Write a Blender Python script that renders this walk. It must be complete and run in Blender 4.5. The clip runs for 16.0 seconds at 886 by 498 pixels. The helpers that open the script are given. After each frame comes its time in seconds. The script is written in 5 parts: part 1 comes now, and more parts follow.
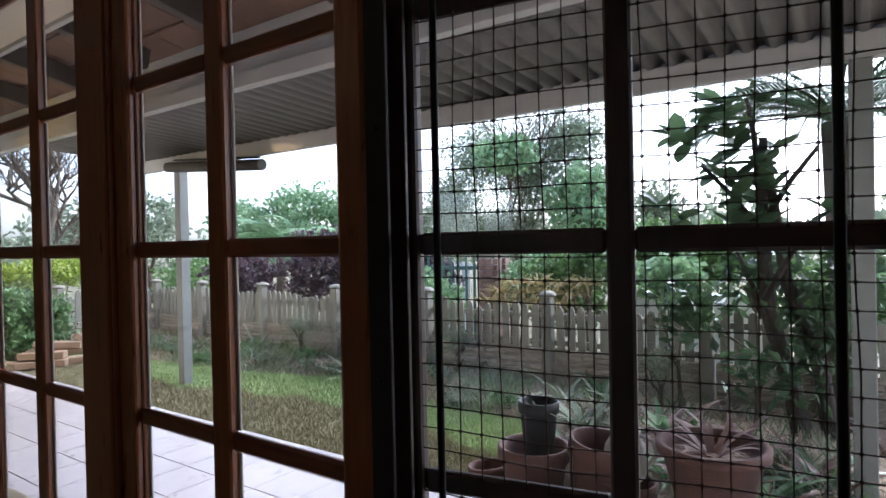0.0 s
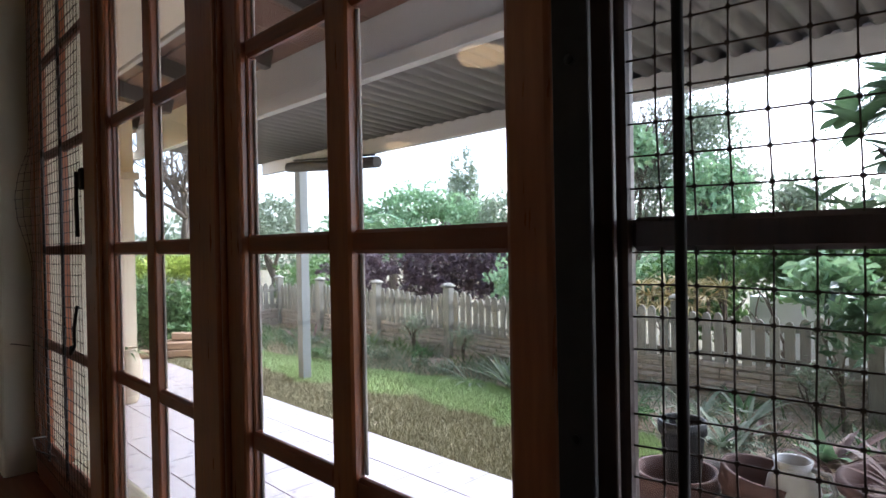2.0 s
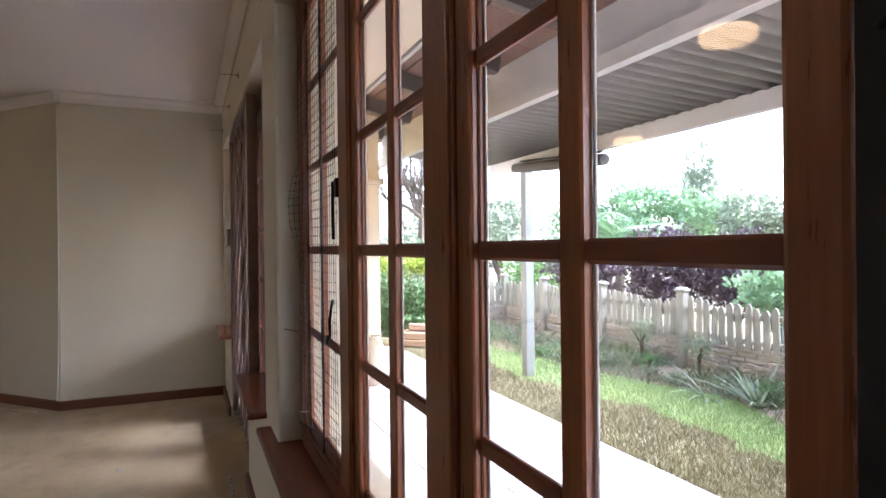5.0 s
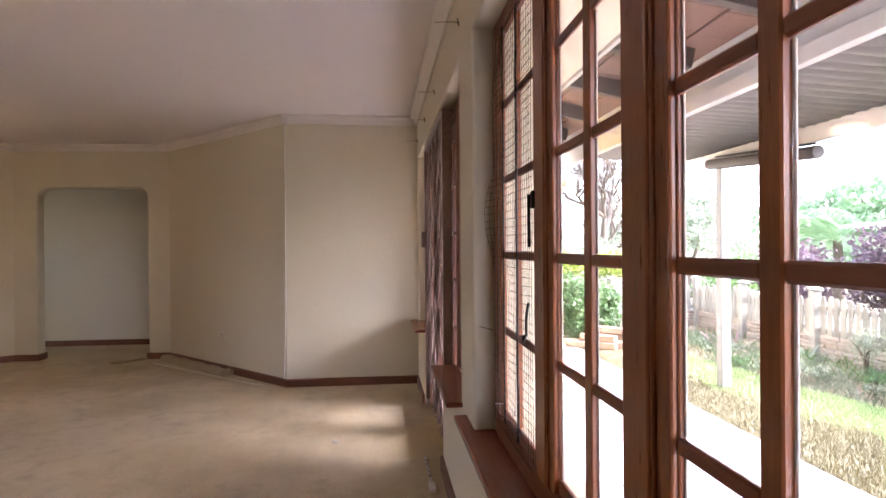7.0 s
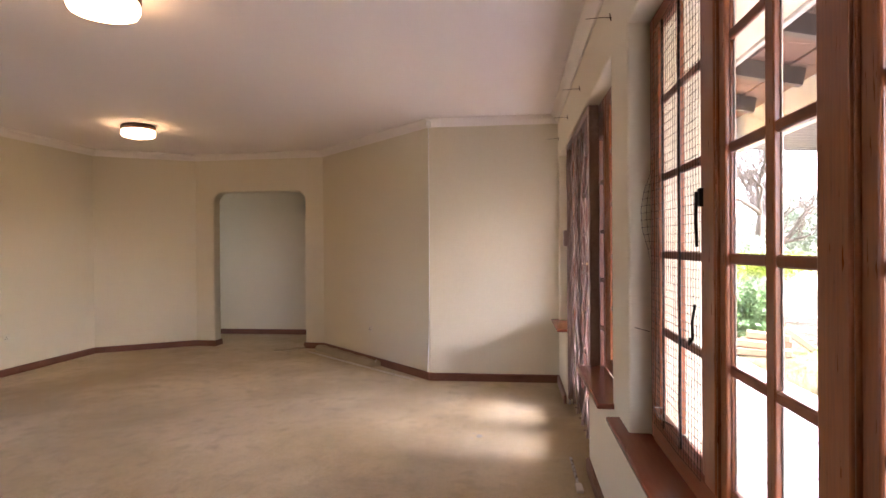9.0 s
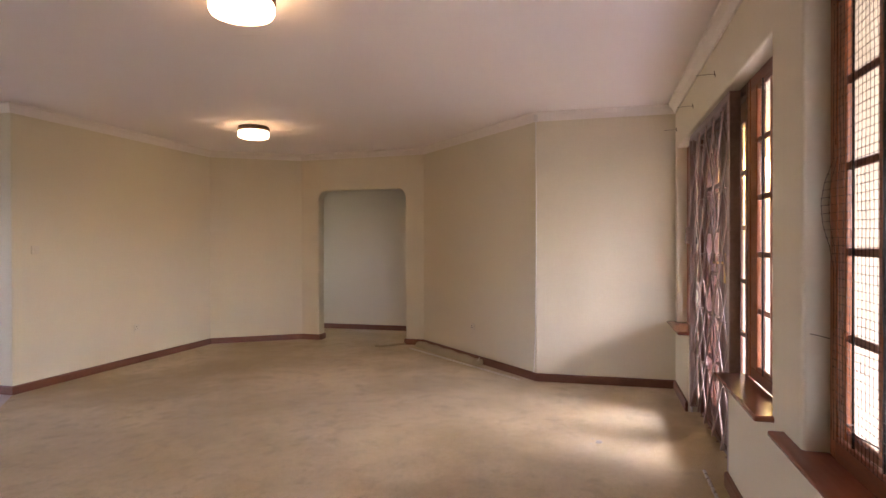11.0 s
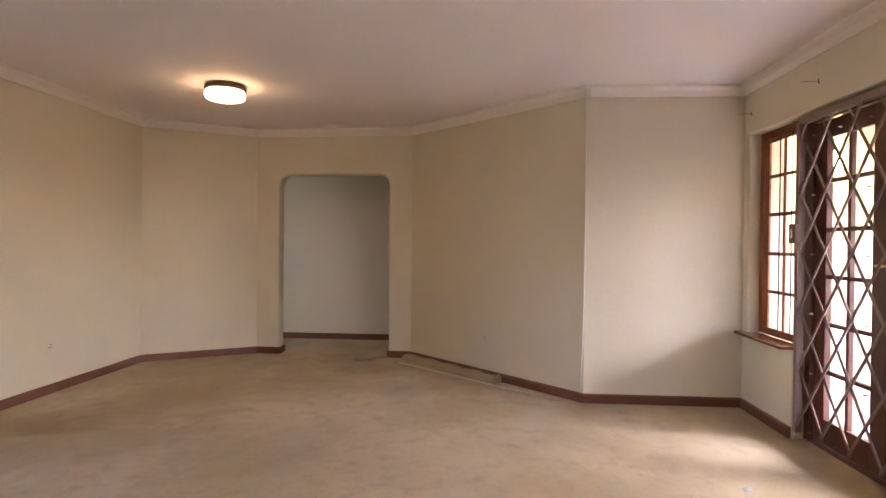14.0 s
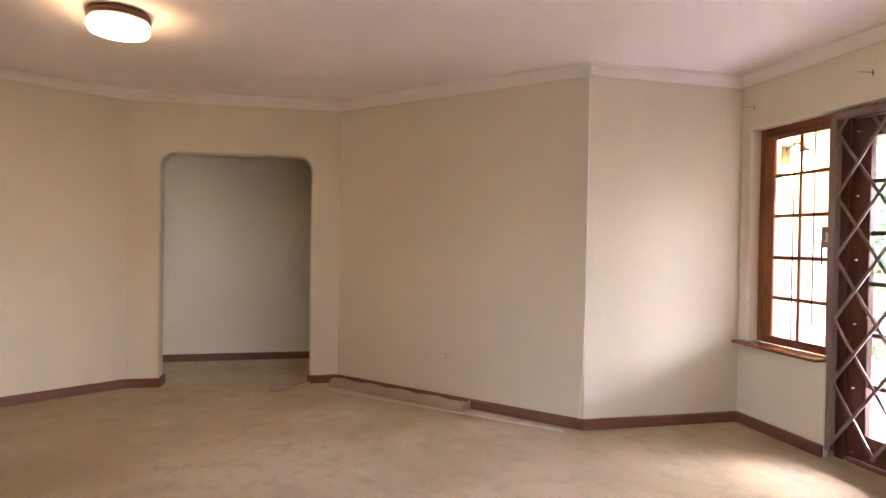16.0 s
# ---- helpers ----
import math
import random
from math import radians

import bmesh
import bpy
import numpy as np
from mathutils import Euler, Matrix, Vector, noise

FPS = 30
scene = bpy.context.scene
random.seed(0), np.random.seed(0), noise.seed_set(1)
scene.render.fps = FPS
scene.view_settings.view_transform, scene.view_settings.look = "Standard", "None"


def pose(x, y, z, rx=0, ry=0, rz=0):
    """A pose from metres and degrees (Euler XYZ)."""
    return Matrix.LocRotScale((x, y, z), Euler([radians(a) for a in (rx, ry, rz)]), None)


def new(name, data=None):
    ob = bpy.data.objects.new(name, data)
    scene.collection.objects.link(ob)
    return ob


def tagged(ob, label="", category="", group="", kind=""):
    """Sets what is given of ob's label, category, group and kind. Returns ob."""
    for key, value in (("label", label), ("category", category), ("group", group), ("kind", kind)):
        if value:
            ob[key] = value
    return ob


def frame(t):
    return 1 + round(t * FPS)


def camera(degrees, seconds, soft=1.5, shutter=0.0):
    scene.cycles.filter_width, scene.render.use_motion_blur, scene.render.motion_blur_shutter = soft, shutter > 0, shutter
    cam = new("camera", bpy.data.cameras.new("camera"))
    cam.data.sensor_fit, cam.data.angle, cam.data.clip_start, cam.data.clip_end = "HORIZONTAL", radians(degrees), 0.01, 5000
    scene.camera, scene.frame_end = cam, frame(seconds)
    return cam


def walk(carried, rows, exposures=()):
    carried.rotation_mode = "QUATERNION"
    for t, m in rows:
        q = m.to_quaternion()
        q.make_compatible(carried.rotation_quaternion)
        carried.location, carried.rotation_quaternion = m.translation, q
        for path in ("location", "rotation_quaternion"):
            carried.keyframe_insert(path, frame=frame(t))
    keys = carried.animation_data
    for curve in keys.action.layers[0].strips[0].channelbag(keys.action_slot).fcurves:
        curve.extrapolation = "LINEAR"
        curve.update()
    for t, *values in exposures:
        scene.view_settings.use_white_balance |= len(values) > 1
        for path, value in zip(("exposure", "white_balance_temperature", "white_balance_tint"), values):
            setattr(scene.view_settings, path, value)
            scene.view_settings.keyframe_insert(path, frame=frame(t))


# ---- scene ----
# camera: seconds, x, y, z, yaw, pitch, roll
cam = camera(73.74, 16.0)
ROWS = [
    (0.0, 0.066, 0.060, 1.271, 34.84, -0.52, 1.23),
    (0.5, 0.018, 0.103, 1.274, 38.03, -0.51, 1.19),
    (1.0, -0.044, 0.142, 1.271, 40.49, -0.50, 1.16),
    (1.5, -0.087, 0.166, 1.267, 42.75, -0.46, 1.13),
    (2.0, -0.126, 0.183, 1.266, 45.28, -0.43, 1.11),
    (2.5, -0.145, 0.196, 1.269, 48.27, -0.39, 1.09),
    (3.0, -0.154, 0.207, 1.275, 51.47, -0.35, 0.99),
    (3.5, -0.163, 0.220, 1.276, 55.10, -0.37, 0.86),
    (6.0, -0.153, 0.167, 1.282, 75.59, -0.14, 0.49),
    (6.5, -0.098, 0.148, 1.296, 80.25, -0.17, 0.43),
    (7.0, -0.047, 0.124, 1.302, 83.97, -0.19, 0.46),
    (7.5, -0.035, 0.104, 1.306, 87.36, -0.23, 0.47),
    (8.0, -0.019, 0.080, 1.308, 90.67, -0.28, 0.45),
    (8.5, -0.006, 0.062, 1.309, 93.67, -0.27, 0.45),
    (9.0, -0.002, 0.043, 1.306, 96.69, -0.26, 0.41),
    (11.5, -0.101, -0.346, 1.294, 105.21, -0.49, 0.10),
    (12.0, -0.200, -0.551, 1.286, 105.26, -0.56, 0.03),
    (12.5, -0.320, -0.797, 1.279, 103.95, -0.58, -0.15),
    (13.0, -0.486, -1.046, 1.276, 101.16, -0.58, -0.30),
    (13.5, -0.673, -1.302, 1.276, 98.14, -0.51, -0.43),
    (14.0, -0.871, -1.577, 1.275, 93.93, -0.53, -0.61),
    (14.5, -1.105, -1.849, 1.278, 88.44, -0.59, -0.66),
    (15.0, -1.394, -2.139, 1.287, 85.44, -0.56, -0.79),
    (15.5, -1.664, -2.414, 1.295, 82.12, -0.67, -0.91),
    (16.0, -1.928, -2.651, 1.302, 77.08, -0.75, -0.92),
]
EXPOSURES = [(0.0, 1.98, 5450, 15), (1.5, 2.28, 5500, 14), (3.5, 2.94, 5480, 17), (6.0, 4.0, 5560, 23), (7.0, 4.32, 5780, 27), (9.0, 4.68, 6030, 28), (12.5, 4.62, 5990, 29), (14.0, 4.76, 5870, 28), (16.0, 5.14, 5760, 26)]
walk(cam, [(t, pose(x, y, z, 90 + pitch, roll, yaw)) for t, x, y, z, yaw, pitch, roll in ROWS], EXPOSURES)

# ---- light: an overcast sky, a broad weak sun, the two ceiling lamps are built below ----
world = bpy.data.worlds.new("overcast_sky")
scene.world = world
world.use_nodes = True
wn, wl = world.node_tree.nodes, world.node_tree.links
sky = wn.new("ShaderNodeTexSky")
sky.sky_type, sky.sun_disc = "NISHITA", False
sky.sun_elevation, sky.sun_rotation = radians(37), radians(14)
sky.air_density, sky.dust_density, sky.ozone_density = 1.0, 2.5, 1.0
grey = wn.new("ShaderNodeHueSaturation")
grey.inputs["Saturation"].default_value = 0.5
wl.new(sky.outputs[0], grey.inputs["Color"])
wl.new(grey.outputs[0], wn["Background"].inputs["Color"])
wn["Background"].inputs["Strength"].default_value = 0.15
sun = new("sun", bpy.data.lights.new("sun", "SUN"))
sun.data.energy, sun.data.angle, sun.data.color = 1.5, radians(36), (1.0, 0.97, 0.93)
sun.matrix_world = pose(0, 0, 20, 53, 0, 180 - 14)

LAMP_POWER = 0.82
WALL_Y, OUT_Y, CEIL = 0.48, 0.75, 2.545
GROUND = -0.12


# ---- materials ----
def node_mat(name):
    m = bpy.data.materials.new(name)
    m.use_nodes = True
    n, l = m.node_tree.nodes, m.node_tree.links
    return m, n, l, n["Principled BSDF"]


def surface(name, a, b, rough=0.6, fine=40.0, broad=2.0, bump=0.15, depth=0.01, stretch=(1, 1, 1), metal=0.0, per_piece=0.0, island=0.0, broad_mix=0.5, spec=0.5, sss=0.0):
    """Two tones of one material, mixed by a fine and a broad noise in real-world size, with fine relief."""
    m, n, l, p = node_mat(name)
    geo, mp = n.new("ShaderNodeNewGeometry"), n.new("ShaderNodeMapping")
    mp.inputs["Scale"].default_value = stretch
    l.new(geo.outputs["Position"], mp.inputs["Vector"])
    f, g = n.new("ShaderNodeTexNoise"), n.new("ShaderNodeTexNoise")
    f.inputs["Scale"].default_value, g.inputs["Scale"].default_value = fine, broad
    f.inputs["Detail"].default_value, g.inputs["Detail"].default_value = 5, 4
    l.new(mp.outputs[0], f.inputs["Vector"])
    l.new(mp.outputs[0], g.inputs["Vector"])
    mix = n.new("ShaderNodeMix")
    mix.inputs["Factor"].default_value = broad_mix
    l.new(f.outputs["Fac"], mix.inputs["A"])
    l.new(g.outputs["Fac"], mix.inputs["B"])
    rng = n.new("ShaderNodeMapRange")
    rng.inputs["From Min"].default_value, rng.inputs["From Max"].default_value = 0.3, 0.7
    l.new(mix.outputs["Result"], rng.inputs["Value"])
    fac = rng.outputs["Result"]
    if per_piece or island:
        add = n.new("ShaderNodeMath")
        add.operation, add.use_clamp = "MULTIPLY_ADD", True
        src = n.new("ShaderNodeObjectInfo").outputs["Random"] if per_piece else geo.outputs["Random Per Island"]
        l.new(src, add.inputs[0])
        add.inputs[1].default_value = per_piece or island
        sub = n.new("ShaderNodeMath")
        sub.operation = "SUBTRACT"
        l.new(fac, sub.inputs[0])
        sub.inputs[1].default_value = (per_piece or island) / 2
        l.new(sub.outputs[0], add.inputs[2])
        fac = add.outputs[0]
    col = n.new("ShaderNodeMix")
    col.data_type = "RGBA"
    col.inputs["A"].default_value, col.inputs["B"].default_value = (*a, 1), (*b, 1)
    l.new(fac, col.inputs["Factor"])
    l.new(col.outputs["Result"], p.inputs["Base Color"])
    rr = n.new("ShaderNodeMapRange")
    rr.inputs["To Min"].default_value, rr.inputs["To Max"].default_value = max(rough - 0.08, 0.02), min(rough + 0.08, 1)
    l.new(f.outputs["Fac"], rr.inputs["Value"])
    l.new(rr.outputs["Result"], p.inputs["Roughness"])
    p.inputs["Metallic"].default_value = metal
    p.inputs["Specular IOR Level"].default_value = spec
    if bump:
        bp = n.new("ShaderNodeBump")
        bp.inputs["Strength"].default_value, bp.inputs["Distance"].default_value = bump, depth
        l.new(f.outputs["Fac"], bp.inputs["Height"])
        l.new(bp.outputs[0], p.inputs["Normal"])
    return m


def carpet_mat():
    """Worn beige pile: fine tufts, trodden patches, a few darker stains."""
    m, n, l, p = node_mat("beige_carpet")
    geo = n.new("ShaderNodeNewGeometry")

    def tex(scale, detail, rough=0.5):
        t = n.new("ShaderNodeTexNoise")
        t.inputs["Scale"].default_value, t.inputs["Detail"].default_value, t.inputs["Roughness"].default_value = scale, detail, rough
        l.new(geo.outputs["Position"], t.inputs["Vector"])
        return t

    def ramp(src, lo, hi):
        r = n.new("ShaderNodeMapRange")
        r.inputs["From Min"].default_value, r.inputs["From Max"].default_value = lo, hi
        l.new(src, r.inputs["Value"])
        return r.outputs["Result"]

    def blend(fac, a, b, k=1.0):
        x = n.new("ShaderNodeMix")
        x.data_type = "RGBA"
        mul = n.new("ShaderNodeMath")
        mul.operation = "MULTIPLY"
        l.new(fac, mul.inputs[0])
        mul.inputs[1].default_value = k
        l.new(mul.outputs[0], x.inputs["Factor"])
        for key, v in (("A", a), ("B", b)):
            if isinstance(v, tuple):
                x.inputs[key].default_value = (*v, 1)
            else:
                l.new(v, x.inputs[key])
        return x.outputs["Result"]

    tuft, tread, scuff, patch, stain = tex(150, 5, 0.7), tex(34, 6, 0.7), tex(7, 5, 0.6), tex(0.9, 5, 0.55), tex(0.6, 5, 0.6)
    c = blend(ramp(patch.outputs["Fac"], 0.36, 0.64), (0.77, 0.64, 0.42), (0.62, 0.495, 0.295))
    c = blend(ramp(stain.outputs["Fac"], 0.46, 0.62), c, (0.45, 0.335, 0.165), 0.75)
    c = blend(ramp(scuff.outputs["Fac"], 0.5, 0.72), c, (0.42, 0.33, 0.205), 0.6)
    c = blend(ramp(tread.outputs["Fac"], 0.52, 0.68), c, (0.4, 0.32, 0.205), 0.4)
    c = blend(ramp(tread.outputs["Fac"], 0.46, 0.3), c, (0.66, 0.56, 0.41), 0.5)
    c = blend(ramp(tuft.outputs["Fac"], 0.48, 0.64), c, (0.3, 0.235, 0.15), 0.55)
    l.new(c, p.inputs["Base Color"])
    p.inputs["Roughness"].default_value, p.inputs["Specular IOR Level"].default_value = 0.95, 0.1
    p.inputs["Sheen Weight"].default_value = 0.15
    add = n.new("ShaderNodeMath")
    l.new(tuft.outputs["Fac"], add.inputs[0])
    l.new(tread.outputs["Fac"], add.inputs[1])
    bp = n.new("ShaderNodeBump")
    bp.inputs["Strength"].default_value, bp.inputs["Distance"].default_value = 0.9, 0.016
    l.new(add.outputs[0], bp.inputs["Height"])
    l.new(bp.outputs[0], p.inputs["Normal"])
    return m


def glass_mat():
    m, n, l, p = node_mat("window_glass")
    n.remove(p)
    clear, gloss, mix, facing = n.new("ShaderNodeBsdfTransparent"), n.new("ShaderNodeBsdfGlossy"), n.new("ShaderNodeMixShader"), n.new("ShaderNodeLayerWeight")
    clear.inputs["Color"].default_value = (0.97, 0.98, 0.975, 1)
    gloss.inputs["Roughness"].default_value = 0.01
    facing.inputs["Blend"].default_value = 0.5
    power, fres = n.new("ShaderNodeMath"), n.new("ShaderNodeMath")
    power.operation, fres.operation = "POWER", "MULTIPLY_ADD"
    power.inputs[1].default_value, fres.inputs[1].default_value, fres.inputs[2].default_value = 5.0, 0.7, 0.05
    l.new(facing.outputs["Facing"], power.inputs[0])
    l.new(power.outputs[0], fres.inputs[0])
    l.new(fres.outputs[0], mix.inputs[0])
    l.new(clear.outputs[0], mix.inputs[1])
    l.new(gloss.outputs[0], mix.inputs[2])
    l.new(mix.outputs[0], n["Material Output"].inputs["Surface"])
    return m


def glow_mat(name, color, strength):
    m, n, l, p = node_mat(name)
    p.inputs["Base Color"].default_value = (0.85, 0.8, 0.7, 1)
    p.inputs["Roughness"].default_value = 0.35
    p.inputs["Emission Color"].default_value = (*color, 1)
    p.inputs["Emission Strength"].default_value = strength
    return m


CREAM = surface("cream_wall_paint", (0.662, 0.602, 0.45), (0.70, 0.645, 0.495), 0.75, 60, 0.8, 0.05, 0.003)
OUTCREAM = surface("cream_exterior_plaster", (0.66, 0.56, 0.42), (0.74, 0.65, 0.5), 0.85, 45, 1.2, 0.3, 0.006)
CEILING = surface("white_ceiling_paint", (0.85, 0.80, 0.77), (0.875, 0.83, 0.8), 0.8, 70, 0.6, 0.08, 0.003)
CORNICE = surface("white_plaster_cornice", (0.76, 0.71, 0.65), (0.8, 0.76, 0.7), 0.7, 60, 2, 0.1, 0.003)
CARPET = carpet_mat()
TILEFLOOR = surface("pale_floor_tile", (0.5, 0.44, 0.42), (0.56, 0.5, 0.48), 0.35, 30, 2, 0.05, 0.002)
SKIRT = surface("red_brown_skirting_wood", (0.125, 0.045, 0.024), (0.2, 0.08, 0.042), 0.45, 30, 3, 0.1, 0.003, (1, 1, 4))
WOOD = surface("varnished_meranti", (0.155, 0.043, 0.014), (0.33, 0.105, 0.032), 0.3, 24, 3, 0.1, 0.003, (5, 5, 0.5))
WOODH = surface("varnished_meranti_rail", (0.115, 0.03, 0.012), (0.24, 0.068, 0.024), 0.38, 24, 3, 0.1, 0.003, (0.5, 5, 5))
SILLWOOD = surface("polished_sill_wood", (0.16, 0.052, 0.03), (0.225, 0.078, 0.045), 0.24, 14, 2, 0.03, 0.002, (0.4, 3, 3))
DOORWOOD = surface("dark_brown_door_wood", (0.07, 0.022, 0.014), (0.13, 0.044, 0.025), 0.35, 24, 3, 0.12, 0.003, (5, 5, 0.5))
# sash wood toned near black: the backlit sash's shade is in its colour
SASH_SHADED = surface("shaded_sash_wood", (0.04, 0.024, 0.021), (0.085, 0.05, 0.042), 0.45, 24, 3, 0.12, 0.003, (5, 5, 0.5))
IRON = surface("black_iron", (0.012, 0.011, 0.011), (0.03, 0.027, 0.025), 0.5, 60, 5, 0.2, 0.002, metal=0.6)
WIRE = surface("rusty_wire", (0.03, 0.022, 0.018), (0.09, 0.06, 0.045), 0.6, 80, 6, 0.1, 0.001, metal=0.4)
GATE = surface("bronze_painted_steel", (0.2, 0.135, 0.11), (0.3, 0.21, 0.18), 0.34, 50, 3, 0.08, 0.001, metal=0.35)
BRASS = surface("brass", (0.55, 0.38, 0.14), (0.7, 0.5, 0.2), 0.3, 60, 5, 0.05, 0.001, metal=1.0)
WHITEP = surface("white_plastic", (0.72, 0.7, 0.66), (0.8, 0.78, 0.74), 0.4, 60, 3, 0.03, 0.001)
PLATE = surface("aged_cream_plastic", (0.62, 0.57, 0.45), (0.68, 0.63, 0.51), 0.45, 60, 3, 0.03, 0.001)
STEEL = surface("dull_dark_steel", (0.016, 0.014, 0.013), (0.035, 0.031, 0.03), 0.6, 60, 5, 0.1, 0.001, spec=0.25)
GLASS = glass_mat()
PUTTY = surface("white_putty", (0.4, 0.36, 0.33), (0.58, 0.54, 0.5), 0.7, 50, 4, 0.2, 0.002)
GLOW = glow_mat("lit_opal_glass", (1.0, 0.62, 0.27), LAMP_POWER)
LANTERN = glow_mat("lit_lantern_glass", (1.0, 0.68, 0.2), 9.0)
LAMPBASE = surface("dark_wood_lamp_base", (0.06, 0.025, 0.014), (0.11, 0.045, 0.024), 0.4, 40, 6, 0.1, 0.002)
PATIO = surface("pink_grey_patio_tile", (0.36, 0.318, 0.32), (0.455, 0.408, 0.41), 0.3, 14, 1.5, 0.06, 0.002, per_piece=0.25)
GROUT = surface("grey_grout", (0.22, 0.2, 0.19), (0.3, 0.28, 0.26), 0.9, 60, 3, 0.2, 0.003)
SOIL = surface("garden_soil", (0.28, 0.2, 0.145), (0.5, 0.385, 0.29), 0.95, 30, 1.6, 0.9, 0.05)
DRYGRASS = surface("thin_dry_grass", (0.11, 0.095, 0.055), (0.25, 0.215, 0.13), 0.95, 30, 1.4, 0.9, 0.03)
GRASS = surface("lawn_blades", (0.27, 0.38, 0.15), (0.47, 0.57, 0.27), 0.6, 3, 0.9, 0, island=0.6)
STRAW = surface("bleached_straw", (0.36, 0.295, 0.21), (0.64, 0.55, 0.41), 0.8, 9, 0.9, 0, island=0.8)
GRASSDRY = surface("dry_lawn_blades", (0.17, 0.155, 0.085), (0.4, 0.365, 0.22), 0.7, 9, 0.9, 0, island=0.8)
FENCE = surface("weathered_grey_timber", (0.17, 0.158, 0.128), (0.36, 0.335, 0.275), 0.85, 30, 3, 0.3, 0.006, (4, 4, 0.6), per_piece=0.5)
PRECAST = surface("precast_concrete_rock", (0.24, 0.2, 0.16), (0.5, 0.44, 0.36), 0.9, 26, 3, 0.8, 0.02, (0.6, 1, 2), per_piece=0.2, broad_mix=0.3)
WHITEMETAL = surface("white_painted_steel", (0.44, 0.43, 0.42), (0.55, 0.535, 0.52), 0.45, 30, 2, 0.05, 0.002)
POSTPAINT = surface("weathered_post_paint", (0.17, 0.178, 0.167), (0.28, 0.285, 0.268), 0.6, 30, 3, 0.15, 0.003)
# white sheet toned dark grey: the shade of its underside is in the colour
SHEET = surface("shaded_white_corrugated_sheet", (0.15, 0.14, 0.13), (0.205, 0.19, 0.178), 0.5, 20, 1.5, 0.05, 0.002)
DARKTIMBER = surface("dark_stained_rafter", (0.035, 0.026, 0.022), (0.075, 0.055, 0.045), 0.6, 30, 3, 0.25, 0.004, (3, 0.6, 3))
ROOFTILE = surface("clay_roof_tile", (0.12, 0.066, 0.047), (0.2, 0.115, 0.08), 0.85, 20, 2, 0.4, 0.01, per_piece=0.4)
# clay kept very dark: the shade on the pots is put into its colour
TERRA_SHADED = surface("terracotta", (0.065, 0.03, 0.023), (0.125, 0.062, 0.047), 0.85, 30, 4, 0.3, 0.004)
BLACKPOT = surface("black_plastic_pot", (0.012, 0.012, 0.012), (0.028, 0.027, 0.026), 0.55, 40, 4, 0.05, 0.002, spec=0.25)
STONEPOT = surface("buff_stone_vase", (0.42, 0.34, 0.24), (0.54, 0.45, 0.33), 0.8, 30, 4, 0.3, 0.004)
ROCK = surface("garden_rock", (0.08, 0.065, 0.052), (0.19, 0.16, 0.13), 0.9, 14, 3, 0.8, 0.03)
BARK = surface("bark", (0.075, 0.055, 0.04), (0.17, 0.135, 0.1), 0.95, 24, 3, 0.7, 0.02, (3, 3, 0.6))
DARKBARK = surface("dark_wet_bark", (0.025, 0.02, 0.015), (0.065, 0.052, 0.04), 0.9, 24, 3, 0.7, 0.02, (3, 3, 0.6))
JUGWHITE = surface("chipped_white_ceramic", (0.3, 0.285, 0.265), (0.42, 0.4, 0.37), 0.5, 30, 4, 0.1, 0.003)
BRICK = surface("red_brick", (0.2, 0.11, 0.09), (0.31, 0.19, 0.16), 0.9, 30, 3, 0.4, 0.006, per_piece=0.5)
PLANK = surface("orange_timber_offcut", (0.22, 0.14, 0.09), (0.34, 0.23, 0.15), 0.8, 20, 3, 0.2, 0.004, (0.6, 4, 4))
HOUSEWHITE = surface("white_boundary_wall", (0.76, 0.76, 0.74), (0.84, 0.84, 0.82), 0.8, 20, 1, 0.1, 0.004)
PALISADE = surface("green_painted_steel", (0.05, 0.11, 0.1), (0.09, 0.17, 0.15), 0.5, 30, 3, 0.05, 0.002)
CARPETROLL = surface("carpet_offcut_back", (0.36, 0.29, 0.18), (0.46, 0.38, 0.25), 0.95, 120, 4, 0.5, 0.006)
STICK = surface("pale_batten", (0.62, 0.54, 0.42), (0.72, 0.65, 0.53), 0.6, 40, 4, 0.1, 0.002)
CHROME = surface("dull_chrome", (0.5, 0.49, 0.47), (0.66, 0.65, 0.63), 0.28, 50, 4, 0.05, 0.001, metal=1.0)


def leafmat(name, a, b, rough=0.5):
    m = surface(name, a, b, rough, 2.5, 0.7, 0, island=0.9, broad_mix=0.6, spec=0.4)
    p = m.node_tree.nodes["Principled BSDF"]
    n, l = m.node_tree.nodes, m.node_tree.links
    trans, mix = n.new("ShaderNodeBsdfTranslucent"), n.new("ShaderNodeMixShader")
    mix.inputs[0].default_value = 0.3
    src = p.inputs["Base Color"].links[0].from_socket
    l.new(src, trans.inputs["Color"])
    l.new(p.outputs[0], mix.inputs[1])
    l.new(trans.outputs[0], mix.inputs[2])
    l.new(mix.outputs[0], n["Material Output"].inputs["Surface"])
    return m


LEAF_MID = leafmat("mid_green_leaves", (0.055, 0.11, 0.032), (0.16, 0.26, 0.08))
LEAF_BRIGHT = leafmat("bright_green_leaves", (0.16, 0.28, 0.14), (0.34, 0.48, 0.26))
LEAF_GREY = leafmat("grey_green_leaves", (0.14, 0.175, 0.11), (0.32, 0.37, 0.25))
LEAF_FRESH = leafmat("fresh_green_leaves", (0.07, 0.14, 0.05), (0.18, 0.3, 0.12))
LEAF_DARK = leafmat("dark_glossy_leaves", (0.035, 0.065, 0.03), (0.1, 0.165, 0.075), 0.35)
LEAF_PURPLE = leafmat("purple_leaves", (0.055, 0.032, 0.042), (0.15, 0.1, 0.115))
